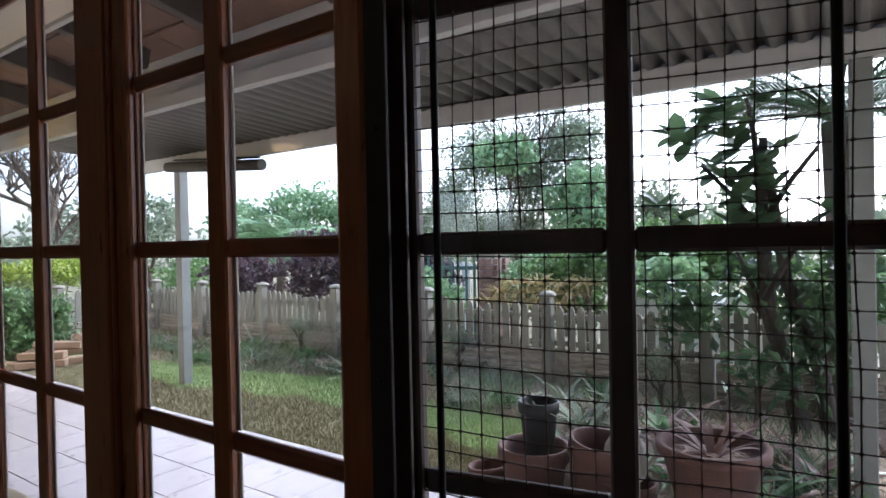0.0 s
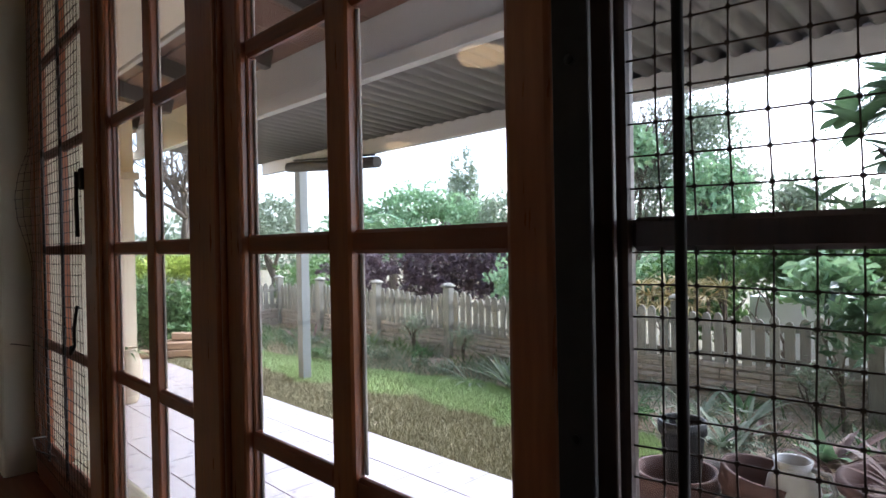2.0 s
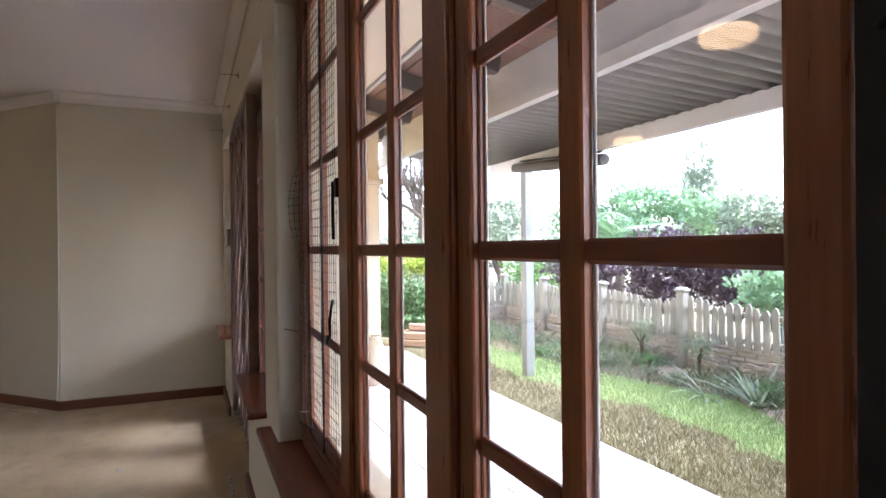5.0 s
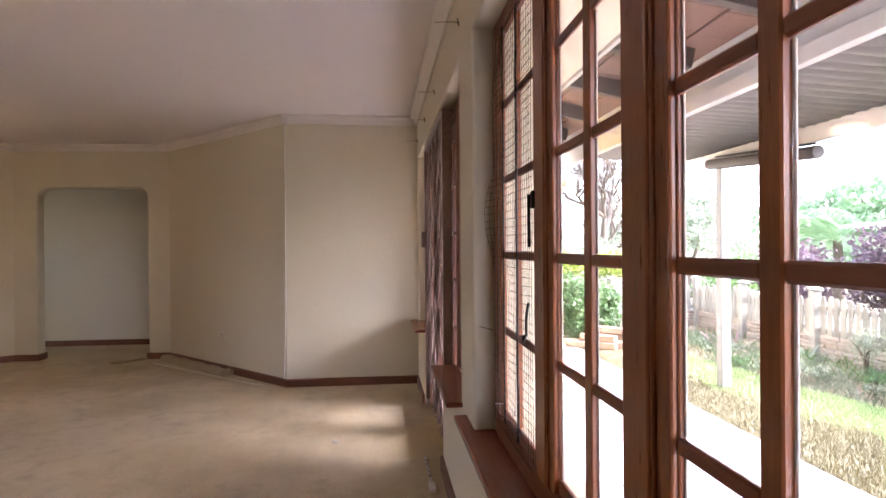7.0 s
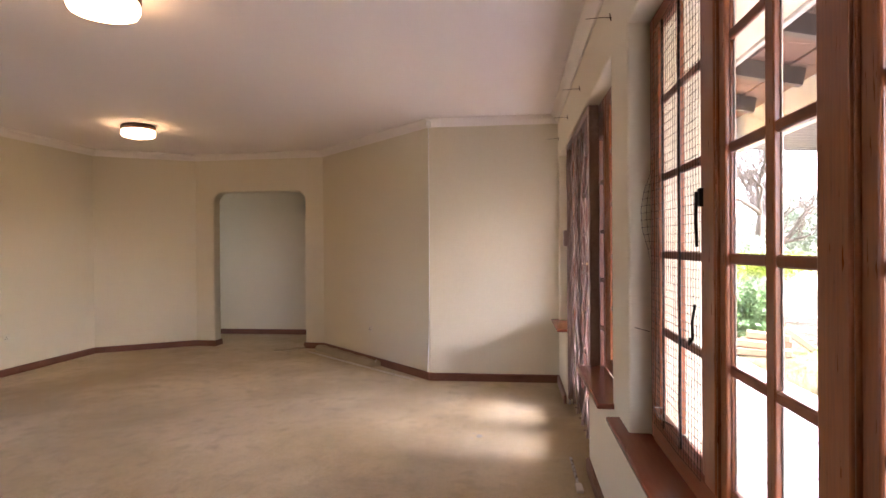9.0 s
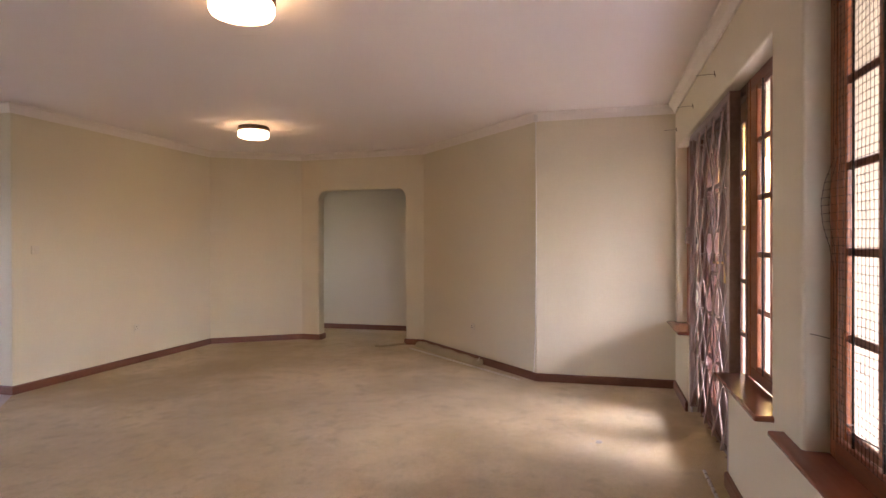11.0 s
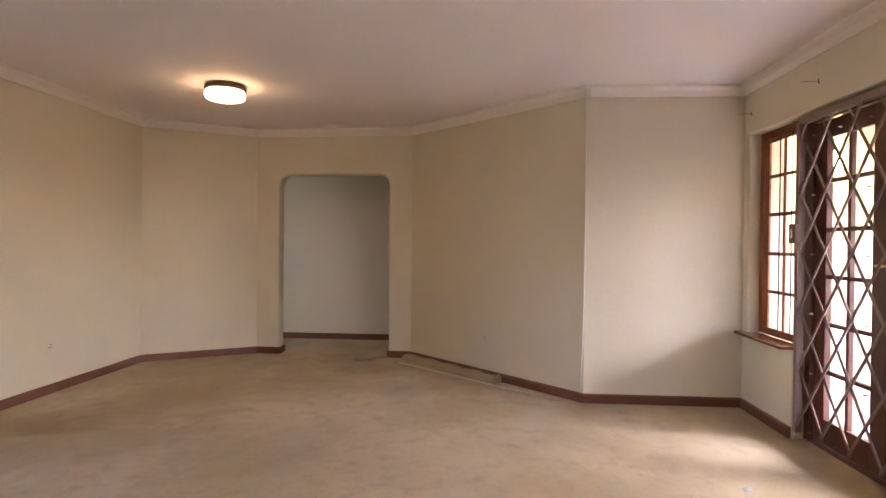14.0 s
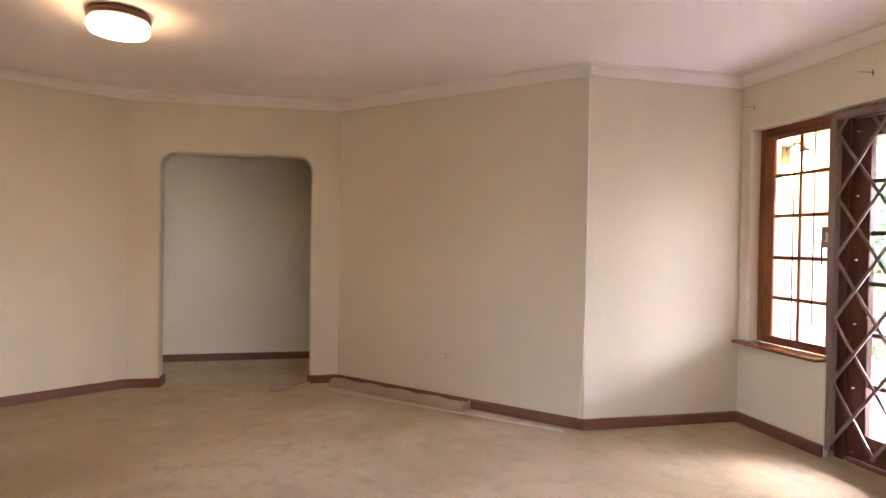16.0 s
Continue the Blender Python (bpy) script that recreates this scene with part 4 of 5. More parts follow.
def fence_bay(p, q):
    p, q = Vector((*p, 0)), Vector((*q, 0))
    d = q - p
    ang = math.degrees(math.atan2(d.y, d.x))
    n = int((d.length - 0.14) / 0.098)
    for k in range(3):
        m = p.lerp(q, 0.5)
        piece("concrete_panel", plank_me, fence, pose(m.x, m.y + 0.0, -0.11 + 0.154 * k, 0, 0, ang) @ Matrix.Diagonal((d.length / 1.36, 1, 1.12, 1)))
    for z in (0.30, 0.55):
        part("rail", mesh_of("rail", boxes((0.05, -0.005, z, d.length - 0.05, 0.03, z + 0.05), bevel=0.004), FENCE), FENCE, fence, world=False).matrix_basis = Matrix.Translation((4.5, -FY, -GROUND)) @ pose(p.x, p.y, 0, 0, 0, ang)
    for i in range(n):
        s = (0.13 + i * (d.length - 0.26) / max(n - 1, 1))
        dip = 4 * (i / max(n - 1, 1)) * (1 - i / max(n - 1, 1))
        m = p + d.normalized() * s
        piece("picket", rndf.choice(PICKETS), fence, pose(m.x, m.y - 0.02, 0.27 - 0.03 * dip + rndf.uniform(-0.012, 0.012), rndf.uniform(-1, 1), rndf.uniform(-1.6, 1.6), ang + rndf.uniform(-2, 2)))


for a, b in zip(POST_X, POST_X[1:]):
    fence_bay((b, FY), (a, FY))
fence_bay((-9.0, 3.75), (-9.0, FY))
fence_bay((-9.0, 2.35), (-9.0, 3.75))
for x, y in [(x, FY) for x in POST_X] + [(-9.0, 3.75)]:
    piece("post", post_me, fence, pose(x, y - 0.02, -0.1, 0, rndf.uniform(-1, 1), 0))
    piece("post_cap", cap_me, fence, pose(x, y - 0.02, 0.76, 0, 0, 45))


# ---- plants ----
def leaf_cloud(blobs, size, count, seed, aspect=0.5, shell=0.55, up=0.0):
    """Many small folded leaves scattered in lumpy ellipsoids (x, y, z, rx, ry, rz)."""
    r = np.random.RandomState(seed)
    wts = np.array([b[3] * b[4] * b[5] for b in blobs]) ** (2 / 3)
    pick = r.choice(len(blobs), count, p=wts / wts.sum())
    bl = np.array(blobs)[pick]
    d = r.normal(size=(count, 3))
    d /= np.linalg.norm(d, axis=1)[:, None]
    rad = shell + (1 - shell) * r.rand(count) ** 0.7
    lump = np.array([0.78 + 0.5 * noise.noise(Vector(d[i] * 2.2) + Vector((int(pick[i]) * 3.7, seed, 0))) for i in range(count)])
    p = bl[:, :3] + d * bl[:, 3:] * (rad * lump)[:, None]
    ax = r.normal(size=(count, 3)) + np.array([0, 0, up])
    ax /= np.linalg.norm(ax, axis=1)[:, None]
    sd = np.cross(ax, r.normal(size=(count, 3)))
    sd /= np.linalg.norm(sd, axis=1)[:, None]
    nm = np.cross(ax, sd)
    s = size * (0.6 + 0.8 * r.rand(count))[:, None]
    a, b = p - ax * s / 2, p + ax * s / 2
    c1, c2 = p + sd * s * aspect / 2 + nm * s * 0.08, p - sd * s * aspect / 2 + nm * s * 0.08
    verts = np.stack([a, c1, b, c2], 1).reshape(-1, 3)
    me = bpy.data.meshes.new("leaves")
    faces = np.arange(count * 4).reshape(-1, 4)
    me.from_pydata(verts.tolist(), [], faces.tolist())
    return me


def limb_tree(base, height, r0, seed, levels=4, spread=0.6, lean=(0, 0), first=0.45, decay=0.58):
    """A tapered trunk that forks into limbs and twigs."""
    rnd = random.Random(seed)
    bm = bmesh.new()
    tips = []

    def grow(p, d, ln, r, lv):
        pts, dd = [p], d.copy()
        for i in range(4):
            dd = (dd + Vector((rnd.uniform(-1, 1), rnd.uniform(-1, 1), rnd.uniform(-0.5, 0.8))) * 0.16).normalized()
            pts.append(pts[-1] + dd * ln / 4)
        tube(pts, r, 7 if lv > 2 else 4, bm, [r * (1 - 0.11 * i) for i in range(5)])
        if lv == 0:
            tips.append(pts[-1])
            return
        for k in range(rnd.choice((2, 3, 3)) if lv < levels else 3):
            q = pts[rnd.choice((2, 3, 4))] if k else pts[-1]
            nd = (dd + Vector((rnd.uniform(-1, 1), rnd.uniform(-1, 1), rnd.uniform(-0.3, 0.9))) * spread).normalized()
            grow(q, nd, ln * rnd.uniform(0.6, 0.85), r * decay, lv - 1)
    grow(Vector(base), Vector((*lean, 1)).normalized(), height * first, r0, levels)
    return bm, tips


def tree(name, base, height, r0, blobs, leafm, size, count, seed, label, levels=3, aspect=0.5, lean=(0, 0), spread=0.6, shell=0.5, category="tree"):
    t = thing(name, base, label, category)
    bm, tips = limb_tree(base, height * 0.72, r0, seed, levels, spread, lean)
    part("trunk", bm, BARK, t)
    me = leaf_cloud(blobs, size, count, seed, aspect, shell)
    me.materials.append(leafm)
    part("crown", me, leafm, t)
    return t


def bush(name, base, blobs, leafm, size, count, seed, label, category="shrub", aspect=0.5, shell=0.4, up=0.0):
    t = thing(name, base, label, category)
    bm, tips = limb_tree(base, (max(b[2] + b[5] for b in blobs) - base[2]) * 0.7, 0.025, seed, 2, 0.8)
    part("stems", bm, BARK, t)
    me = leaf_cloud(blobs, size, count, seed, aspect, shell, up)
    me.materials.append(leafm)
    part("foliage", me, leafm, t)
    return t


def blade(bm, p, d, length, width, droop, seg=5, fold=0.15, oval=False):
    """One strap leaf that arches over under its weight."""
    side = d.cross(Vector((0, 0, 1))).normalized()
    if side.length < 0.1:
        side = Vector((1, 0, 0))
    q, dd, last = p.copy(), d.copy(), None
    for i in range(seg + 1):
        f = i / seg
        w = width * math.sin(math.pi * min(0.05 + 0.95 * f ** 0.9, 1)) ** 0.7 + 0.004 if oval else width * (1 - f ** 2.2) * (0.6 + 0.8 * f if f < 0.5 else 1)
        cur = (bm.verts.new(q - side * w / 2), bm.verts.new(q + Vector((0, 0, -fold * w))), bm.verts.new(q + side * w / 2))
        if last:
            bm.faces.new((last[0], last[1], cur[1], cur[0])).smooth = True
            bm.faces.new((last[1], last[2], cur[2], cur[1])).smooth = True
        last = cur
        dd = (dd + Vector((0, 0, -droop / seg))).normalized()
        q = q + dd * length / seg


def clump(name, at, n, length, width, leafm, seed, label, droop=1.2, rise=0.9, category="plant", stem=0.0):
    t = thing(name, at, label, category)
    rnd = random.Random(seed)
    bm = bmesh.new()
    if stem:
        part("stem", tube([at, (at[0] + 0.02, at[1], at[2] + stem)], 0.018, 7), BARK, t)
    for i in range(n):
        a = rnd.uniform(0, 2 * math.pi)
        e = rise * rnd.uniform(0.5, 1.5)
        d = Vector((math.cos(a), math.sin(a), e)).normalized()
        blade(bm, Vector((at[0], at[1], at[2] + stem)) + Vector((math.cos(a), math.sin(a), 0)) * 0.02, d, length * rnd.uniform(0.6, 1.15), width, droop * rnd.uniform(0.5, 1.3))
    part("leaves", bm, leafm, t)
    return t


def palm(name, at, trunk_h, n, length, leafm, seed, label, width=0.035):
    t = thing(name, at, label, "palm tree")
    rnd = random.Random(seed)
    top = Vector((at[0], at[1], at[2] + trunk_h))
    part("trunk", tube([at, (at[0] + 0.05, at[1], at[2] + trunk_h * 0.5), tuple(top)], 0.1, 9, None, [0.16, 0.12, 0.1]), BARK, t)
    for i in range(n):
        a, e = 2 * math.pi * i / n + rnd.uniform(-0.3, 0.3), rnd.uniform(0.25, 1.5)
        d = Vector((math.cos(a), math.sin(a), e)).normalized()
        bm, q, pts = bmesh.new(), top.copy(), []
        for k in range(11):
            pts.append(q.copy())
            d = (d + Vector((0, 0, -0.13))).normalized()
            q = q + d * length / 10
        tube(pts, 0.01, 4, bm, [0.016 - 0.0012 * k for k in range(11)])
        side = d.cross(Vector((0, 0, 1))).normalized()
        for k in range(36):
            f = 0.12 + 0.86 * k / 35
            j = min(int(f * 10), 9)
            p = pts[j].lerp(pts[j + 1], f * 10 - j)
            fd = (pts[j + 1] - pts[j]).normalized()
            ll = length * 0.3 * math.sin(math.pi * min(f + 0.12, 1)) ** 0.6 + 0.04
            for sg in (-1, 1):
                blade(bm, p, (side * sg + fd * 0.7 + Vector((0, 0, 0.25))).normalized(), ll * rnd.uniform(0.85, 1.1), width, 0.7, 2)
        part("frond", bm, leafm, t)
    return t


G = GROUND
# grass
def grass(name, n, area, h, mat, seed, label, keep=lambda x, y: True):
    r = random.Random(seed)
    vs, fs = [], []
    while len(fs) < n:
        x, y = r.uniform(area[0], area[1]), r.uniform(area[2], area[3])
        if not keep(x, y):
            continue
        z, a, k = lawn_h(x, y) - 0.004, r.uniform(0, 6.283), h * r.uniform(0.5, 1.3)
        dx, dy = math.cos(a) * 0.0045, math.sin(a) * 0.0045
        lx, ly = r.uniform(-0.7, 0.7) * k, r.uniform(-0.7, 0.7) * k
        i = len(vs)
        vs += [(x - dx, y - dy, z), (x + dx, y + dy, z), (x + lx, y + ly, z + k)]
        fs.append((i, i + 1, i + 2))
    me = bpy.data.meshes.new(name)
    me.from_pydata(vs, [], fs)
    me.materials.append(mat)
    return tagged(new(name, me), label, "grass", "", "stuff")


def green_band(x, y):
    low = 3.45 + 0.4 * math.exp(-((x + 3.7) / 1.2) ** 2) + 0.16 * noise.noise((x * 2.1, y * 2.0, 4.0)) + 0.1 * noise.noise((x * 7, y * 7, 1.0))
    return low < y < bed_edge(x) + 0.06


grass("lawn_grass", 90000, (-9.5, -1.0, 3.2, 4.7), 0.04, GRASS, 11, "bright green strip of short lawn", green_band)
grass("dry_grass", 70000, (-8.0, 0.5, 2.88, 4.2), 0.042, GRASSDRY, 12, "thin brown dry grass beside the patio", lambda x, y: y < bed_edge(x) and (not green_band(x, y) or (x * 13.7) % 1 < 0.12))

def weeds(name, n, mat, seed, hmax, label):
    r = random.Random(seed)
    vs, fs = [], []
    while len(fs) < n:
        x, y = r.uniform(-8.9, 0.6), r.uniform(2.9, 5.08)
        if y < bed_edge(x) + 0.04 or (x > -2.4 and r.random() < 0.75) or noise.noise((x * 1.7, y * 1.7, seed)) < -0.05:
            continue
        z, a, k = bed_h(x, y) - 0.01, r.uniform(0, 6.283), hmax * r.uniform(0.25, 1.1)
        w = 0.0015 + 0.004 * r.random()
        dx, dy = math.cos(a) * w, math.sin(a) * w
        lx, ly = r.uniform(-0.8, 0.8) * k, r.uniform(-0.8, 0.8) * k
        i = len(vs)
        vs += [(x - dx, y - dy, z), (x + dx, y + dy, z), (x + dx + lx * 0.6, y + dy + ly * 0.6, z + k * 0.56), (x + lx, y + ly, z + k * 0.85)]
        fs.append((i, i + 1, i + 2, i + 3))
    me = bpy.data.meshes.new(name)
    me.from_pydata(vs, [], fs)
    me.materials.append(mat)
    return tagged(new(name, me), label, "weeds", "", "stuff")


weeds("bed_weeds", 9000, LEAF_GREY, 14, 0.16, "tangled grey-green weeds in the planting bed")
weeds("dry_stalks", 20000, STRAW, 15, 0.1, "dry brown stalks and litter in the planting bed")
weeds("green_weeds", 1500, LEAF_MID, 16, 0.24, "fresh green weeds in the planting bed")

# left: shrub with offcuts of timber, vase by the pillar
bush("shrub", (-8.75, 3.1, G), [(-8.8, 3.0, 0.5, 0.38, 0.5, 0.5), (-8.75, 3.5, 0.4, 0.32, 0.4, 0.45), (-8.8, 2.5, 0.55, 0.42, 0.5, 0.6), (-8.7, 3.2, 0.15, 0.35, 0.6, 0.3)], LEAF_FRESH, 0.085, 5200, 21, "dense green leafy shrub beside the fence", shell=0.25)
bush("shrub", (-9.7, 4.0, G), [(-9.7, 4.0, 1.0, 0.5, 0.9, 0.28), (-9.8, 3.0, 0.95, 0.5, 0.7, 0.3)], LEAF_LIME, 0.08, 2600, 22, "lime yellow shrub behind the fence")
bush("shrub", (-11.5, 3.2, G), [(-11.6, 3.0, 1.0, 1.3, 1.2, 1.0), (-12.4, 4.6, 0.9, 1.2, 1.0, 0.9)], LEAF_GREY, 0.11, 3500, 23, "grey-green bushes behind the shrub")
for x, y, z, a, k, tip in ((-8.1, 3.0, G, 50, 0.85, 0), (-8.0, 3.2, G, 70, 0.7, 0), (-8.2, 3.35, G + 0.09, 62, 0.62, 0), (-8.05, 3.15, G + 0.09, 48, 0.5, 0), (-8.15, 3.35, G + 0.18, 66, 0.5, 4), (-8.1, 3.68, G + 0.03, 75, 0.42, 38)):
    t = thing("timber_offcut", (x, y, z), "orange-brown timber offcut in a heap on the lawn", "timber", "heap of timber")
    bm = boxes((-k / 2, -0.075, 0.0, k / 2, 0.075, 0.088), bevel=0.009)
    bm.transform(pose(x, y, z + (k * 0.5 * math.sin(radians(tip)) if tip > 10 else 0), 0, tip, a))
    part("block", bm, PLANK, t)
vase = thing("vase", (-5.98, 1.9, G), "buff stone vase with a small plant", "vase")
part("body", lathe([(0.08, 0.0), (0.095, 0.03), (0.13, 0.22), (0.132, 0.34), (0.1, 0.44), (0.085, 0.48), (0.1, 0.5), (0.088, 0.495), (0.08, 0.46)], 24, c=(-5.98, 1.9, G)), STONEPOT, vase)
clump("potted_plant", (-5.98, 1.9, G + 0.46), 12, 0.26, 0.025, LEAF_MID, 31, "small grassy plant in the stone vase", 1.4)

# bare tree and trees behind the fence
bare = thing("bare_tree", (-13.4, 5.2, -0.3), "leafless spreading tree with fine twigs", "tree")
bm, _ = limb_tree((-13.4, 5.2, -0.3), 5.0, 0.13, 41, 7, 0.95, (0.1, 0.05), 0.3, 0.68)
part("branches", bm, BARK, bare)
tree("tree", (-17, 9.5, -0.3), 3.6, 0.12, [(-17, 9.5, 2.1, 1.3, 1.3, 1.0), (-16.2, 8.6, 1.6, 1.0, 1.0, 0.8), (-18.5, 8.2, 1.8, 1.4, 1.2, 1.1)], LEAF_GREY, 0.16, 4200, 42, "wispy grey-green tree beyond the fence")
tree("tree", (-17.5, 15.5, -0.3), 4.6, 0.2, [(-19.0, 14.2, 2.3, 1.7, 1.5, 1.0), (-17.3, 15.6, 2.8, 1.9, 1.6, 1.05), (-15.8, 16.9, 2.3, 1.6, 1.5, 1.0), (-17.4, 15.2, 1.4, 2.6, 2.0, 1.0)], LEAF_BRIGHT, 0.19, 9000, 43, "broad bright green flat-topped tree beyond the fence")
palm("palm_tree", (-13.6, 11.4, -0.3), 1.7, 17, 2.0, LEAF_BRIGHT, 44, "pale green palm in front of the broad tree", 0.06)
for i, (x, y, h) in enumerate(((-17.3, 18.0, 5.7), (-16.6, 18.0, 5.9), (-17.9, 18.4, 4.6))):
    tree("conifer", (x, y, -0.3), h, 0.1, [(x, y, h * 0.5, 0.6, 0.6, h * 0.3), (x, y, h * 0.78, 0.3, 0.3, h * 0.2), (x + 0.3, y, h * 0.62, 0.35, 0.35, h * 0.2)], LEAF_GREY, 0.2, 1500, 45 + i, "slender grey-green conifer beyond the fence", 2, 0.25)
tree("tree", (-13.5, 17.0, -0.3), 4.0, 0.15, [(-13.6, 16.6, 2.0, 1.3, 1.2, 1.4), (-12.2, 17.2, 1.9, 1.2, 1.1, 1.1), (-11.0, 18.0, 1.5, 1.4, 1.2, 1.1)], LEAF_GREY, 0.18, 5200, 49, "dull green tree beyond the fence")
bush("purple_hedge", (-7.2, 6.9, -0.3), [(-8.3, 6.3, 0.8, 0.9, 0.7, 0.7), (-7.2, 7.0, 0.9, 1.0, 0.7, 0.85), (-6.2, 7.4, 0.85, 0.9, 0.6, 0.75), (-5.5, 7.7, 0.7, 0.6, 0.5, 0.62)], LEAF_PURPLE, 0.09, 12000, 50, "dense dark purple-leaved hedge behind the fence")
bush("hedge", (-10.0, 6.6, -0.3), [(-9.6, 6.0, 0.4, 0.8, 0.7, 0.55), (-10.8, 6.8, 0.5, 1.0, 0.8, 0.6), (-11.8, 7.8, 0.6, 1.2, 1.0, 0.8)], LEAF_MID, 0.1, 3600, 51, "mixed green shrubs behind the fence")
tree("tree", (-5.3, 9.9, -0.3), 5.2, 0.075, [(-6.3, 9.6, 2.1, 0.9, 0.8, 0.8), (-5.6, 9.6, 2.9, 1.2, 0.9, 0.9), (-4.7, 9.8, 2.5, 1.2, 0.9, 1.2), (-4.0, 10.0, 3.1, 1.0, 0.9, 0.8), (-3.7, 10.2, 2.1, 0.9, 0.9, 0.8), (-5.2, 9.8, 1.5, 1.8, 1.0, 0.7)], LEAF_GREY, 0.065, 38000, 52, "airy small-leaved grey-green tree behind the fence", 6, 0.5, shell=0.0)
tree("tree", (-3.9, 9.2, -0.3), 3.4, 0.09, [(-4.6, 8.6, 2.7, 0.7, 0.6, 0.4), (-3.6, 9.3, 1.9, 0.75, 0.7, 0.8), (-3.4, 9.6, 1.3, 0.9, 0.8, 0.6)], LEAF_BRIGHT, 0.13, 4200, 53, "bright green young tree behind the fence")
tree("tree", (-3.1, 12.5, -0.3), 3.2, 0.07, [(-3.2, 12.3, 1.9, 0.7, 0.7, 0.7), (-2.6, 12.8, 1.4, 0.8, 0.7, 0.5)], LEAF_GREY, 0.13, 1500, 54, "thin sparse tree far behind the fence", 4, 0.5, shell=0.2)
for i in range(12):
    x = -3.2 + 0.09 * i
    clump("yellow_dracaena", (x, 5.6 + 0.3 * ((i * 7) % 3) / 2, -0.1), 46, 0.3, 0.024, LEAF_YELLOW, 60 + i, "yellow and orange strap-leaved shrub behind the fence", 1.3, 0.9, "shrub", 0.72 + 0.09 * (i % 3))
far = leaf_cloud([(-36 + 7.5 * i, 34 - 0.06 * (i - 2) ** 2 * 8, 0.6, 5.0, 3.0, 2.0 + 0.9 * ((i * 5) % 3)) for i in range(10)] + [(-40, 4 + 6 * i, 0.5, 3, 4.5, 2.2 + 0.7 * (i % 3)) for i in range(5)], 0.5, 14000, 70, 0.6, 0.5)
far.materials.append(LEAF_GREY)
tagged(new("far_trees", far), "distant line of mixed garden trees", "trees", "", "stuff")
for i, (x, y) in enumerate(((-4.6, 6.0), (-0.2, 6.4), (0.6, 6.5), (-2.9, 6.6), (-3.3, 6.9))):
    bush("shrub", (x, y, -0.2), [(x, y, 0.75, 0.55, 0.45, 0.45), (x + 0.3, y + 0.2, 0.5, 0.5, 0.4, 0.4)], LEAF_MID if i % 2 else LEAF_BRIGHT, 0.09, 2000, 80 + i, "green leafy shrub behind the picket fence")

for x, y, seed in ((-1.75, 6.1, 86), (-1.1, 6.3, 87), (-2.4, 6.5, 88)):
    bush("shrub", (x, y, -0.2), [(x, y, 1.0, 0.55, 0.4, 0.34), (x + 0.25, y + 0.2, 1.25, 0.45, 0.4, 0.32)], LEAF_MID, 0.075, 2600, seed, "dark green leafy shrub overhanging the picket fence", shell=0.1)

# brick gate pillar, green palisade, white wall
bp = thing("brick_pillar", (-3.95, 7.0, -0.3), "red brick gate pillar with a pale cap", "pillar")
brick_me = mesh_of("brick", boxes((-0.053, -0.05, -0.035, 0.053, 0.05, 0.035), bevel=0.004), BRICK)
part("core", boxes((-4.07, 6.85, -0.3, -3.84, 7.15, 1.1)), GROUT, bp)
part("capstone", boxes((-4.11, 6.8, 1.1, -3.8, 7.2, 1.17), bevel=0.01), PRECAST, bp)
for k in range(17):
    for j in range(2):
        o = -0.055 if k % 2 else 0.055
        piece("brick", brick_me, bp, pose(-4.01 + 0.11 * j + (0.0 if k % 2 else -0.005), 6.84, -0.26 + 0.08 * k))
        piece("brick", brick_me, bp, pose(-3.84, 6.9 + 0.215 * j, -0.26 + 0.08 * k, 0, 0, 90))
pal = thing("palisade_gate", (-4.6, 7.0, -0.3), "green painted steel palisade gate behind the fence", "gate")
for k in range(10):
    part("pale", boxes((-5.3 + 0.13 * k, 6.98, -0.25, -5.26 + 0.13 * k, 6.995, 1.1), bevel=0.003), PALISADE, pal)
for z in (0.0, 0.9):
    part("rail", boxes((-5.35, 6.996, z, -4.1, 7.03, z + 0.05), bevel=0.003), PALISADE, pal)
bw = thing("white_wall", (-1.6, 6.9, -0.3), "bright white boundary wall seen through the pickets", "wall")
part("panel", boxes((-2.3, 6.9, -0.3, -0.7, 7.1, 0.66), bevel=0.01), HOUSEWHITE, bw)
wg = thing("white_gate", (-6.6, 8.6, -0.3), "white barred gate behind the purple hedge", "gate")
for k in range(12):
    part("pale", boxes((-6.5 + 0.1 * k, 8.6, -0.25, -6.44 + 0.1 * k, 8.62, 0.95), bevel=0.003), HOUSEWHITE, wg)
part("rail", boxes((-6.55, 8.621, 0.85, -5.3, 8.65, 0.9), bevel=0.003), HOUSEWHITE, wg)

# large-leaved tree, palm and plants in the near bed
mag = thing("large_leaved_tree", (-0.33, 4.7, -0.15), "small tree with large dark glossy leaves and a leaning trunk", "tree")
bm = tube([(-0.2, 4.6, -0.25), (-0.28, 4.5, 0.3), (-0.4, 4.4, 0.8), (-0.42, 4.35, 1.35), (-0.4, 4.3, 1.9)], 0.05, 9, None, [0.07, 0.06, 0.05, 0.04, 0.025])
for q in ((-0.75, 4.2, 1.75), (-0.1, 4.2, 1.8), (-0.6, 4.5, 1.2), (-0.15, 4.1, 1.3), (-0.45, 4.0, 2.1)):
    tube([(-0.42, 4.35, min(q[2] - 0.45, 1.35)), ((q[0] - 0.42) / 2, (q[1] + 4.35) / 2, q[2] - 0.2), q], 0.02, 6, bm, [0.025, 0.018, 0.012])
tube([(-0.05, 4.65, -0.25), (-0.12, 4.6, 0.4), (-0.3, 4.45, 1.0), (-0.36, 4.3, 1.6)], 0.04, 8, bm, [0.055, 0.05, 0.04, 0.025])
part("trunk", bm, DARKBARK, mag)
rl = random.Random(91)
bm = bmesh.new()
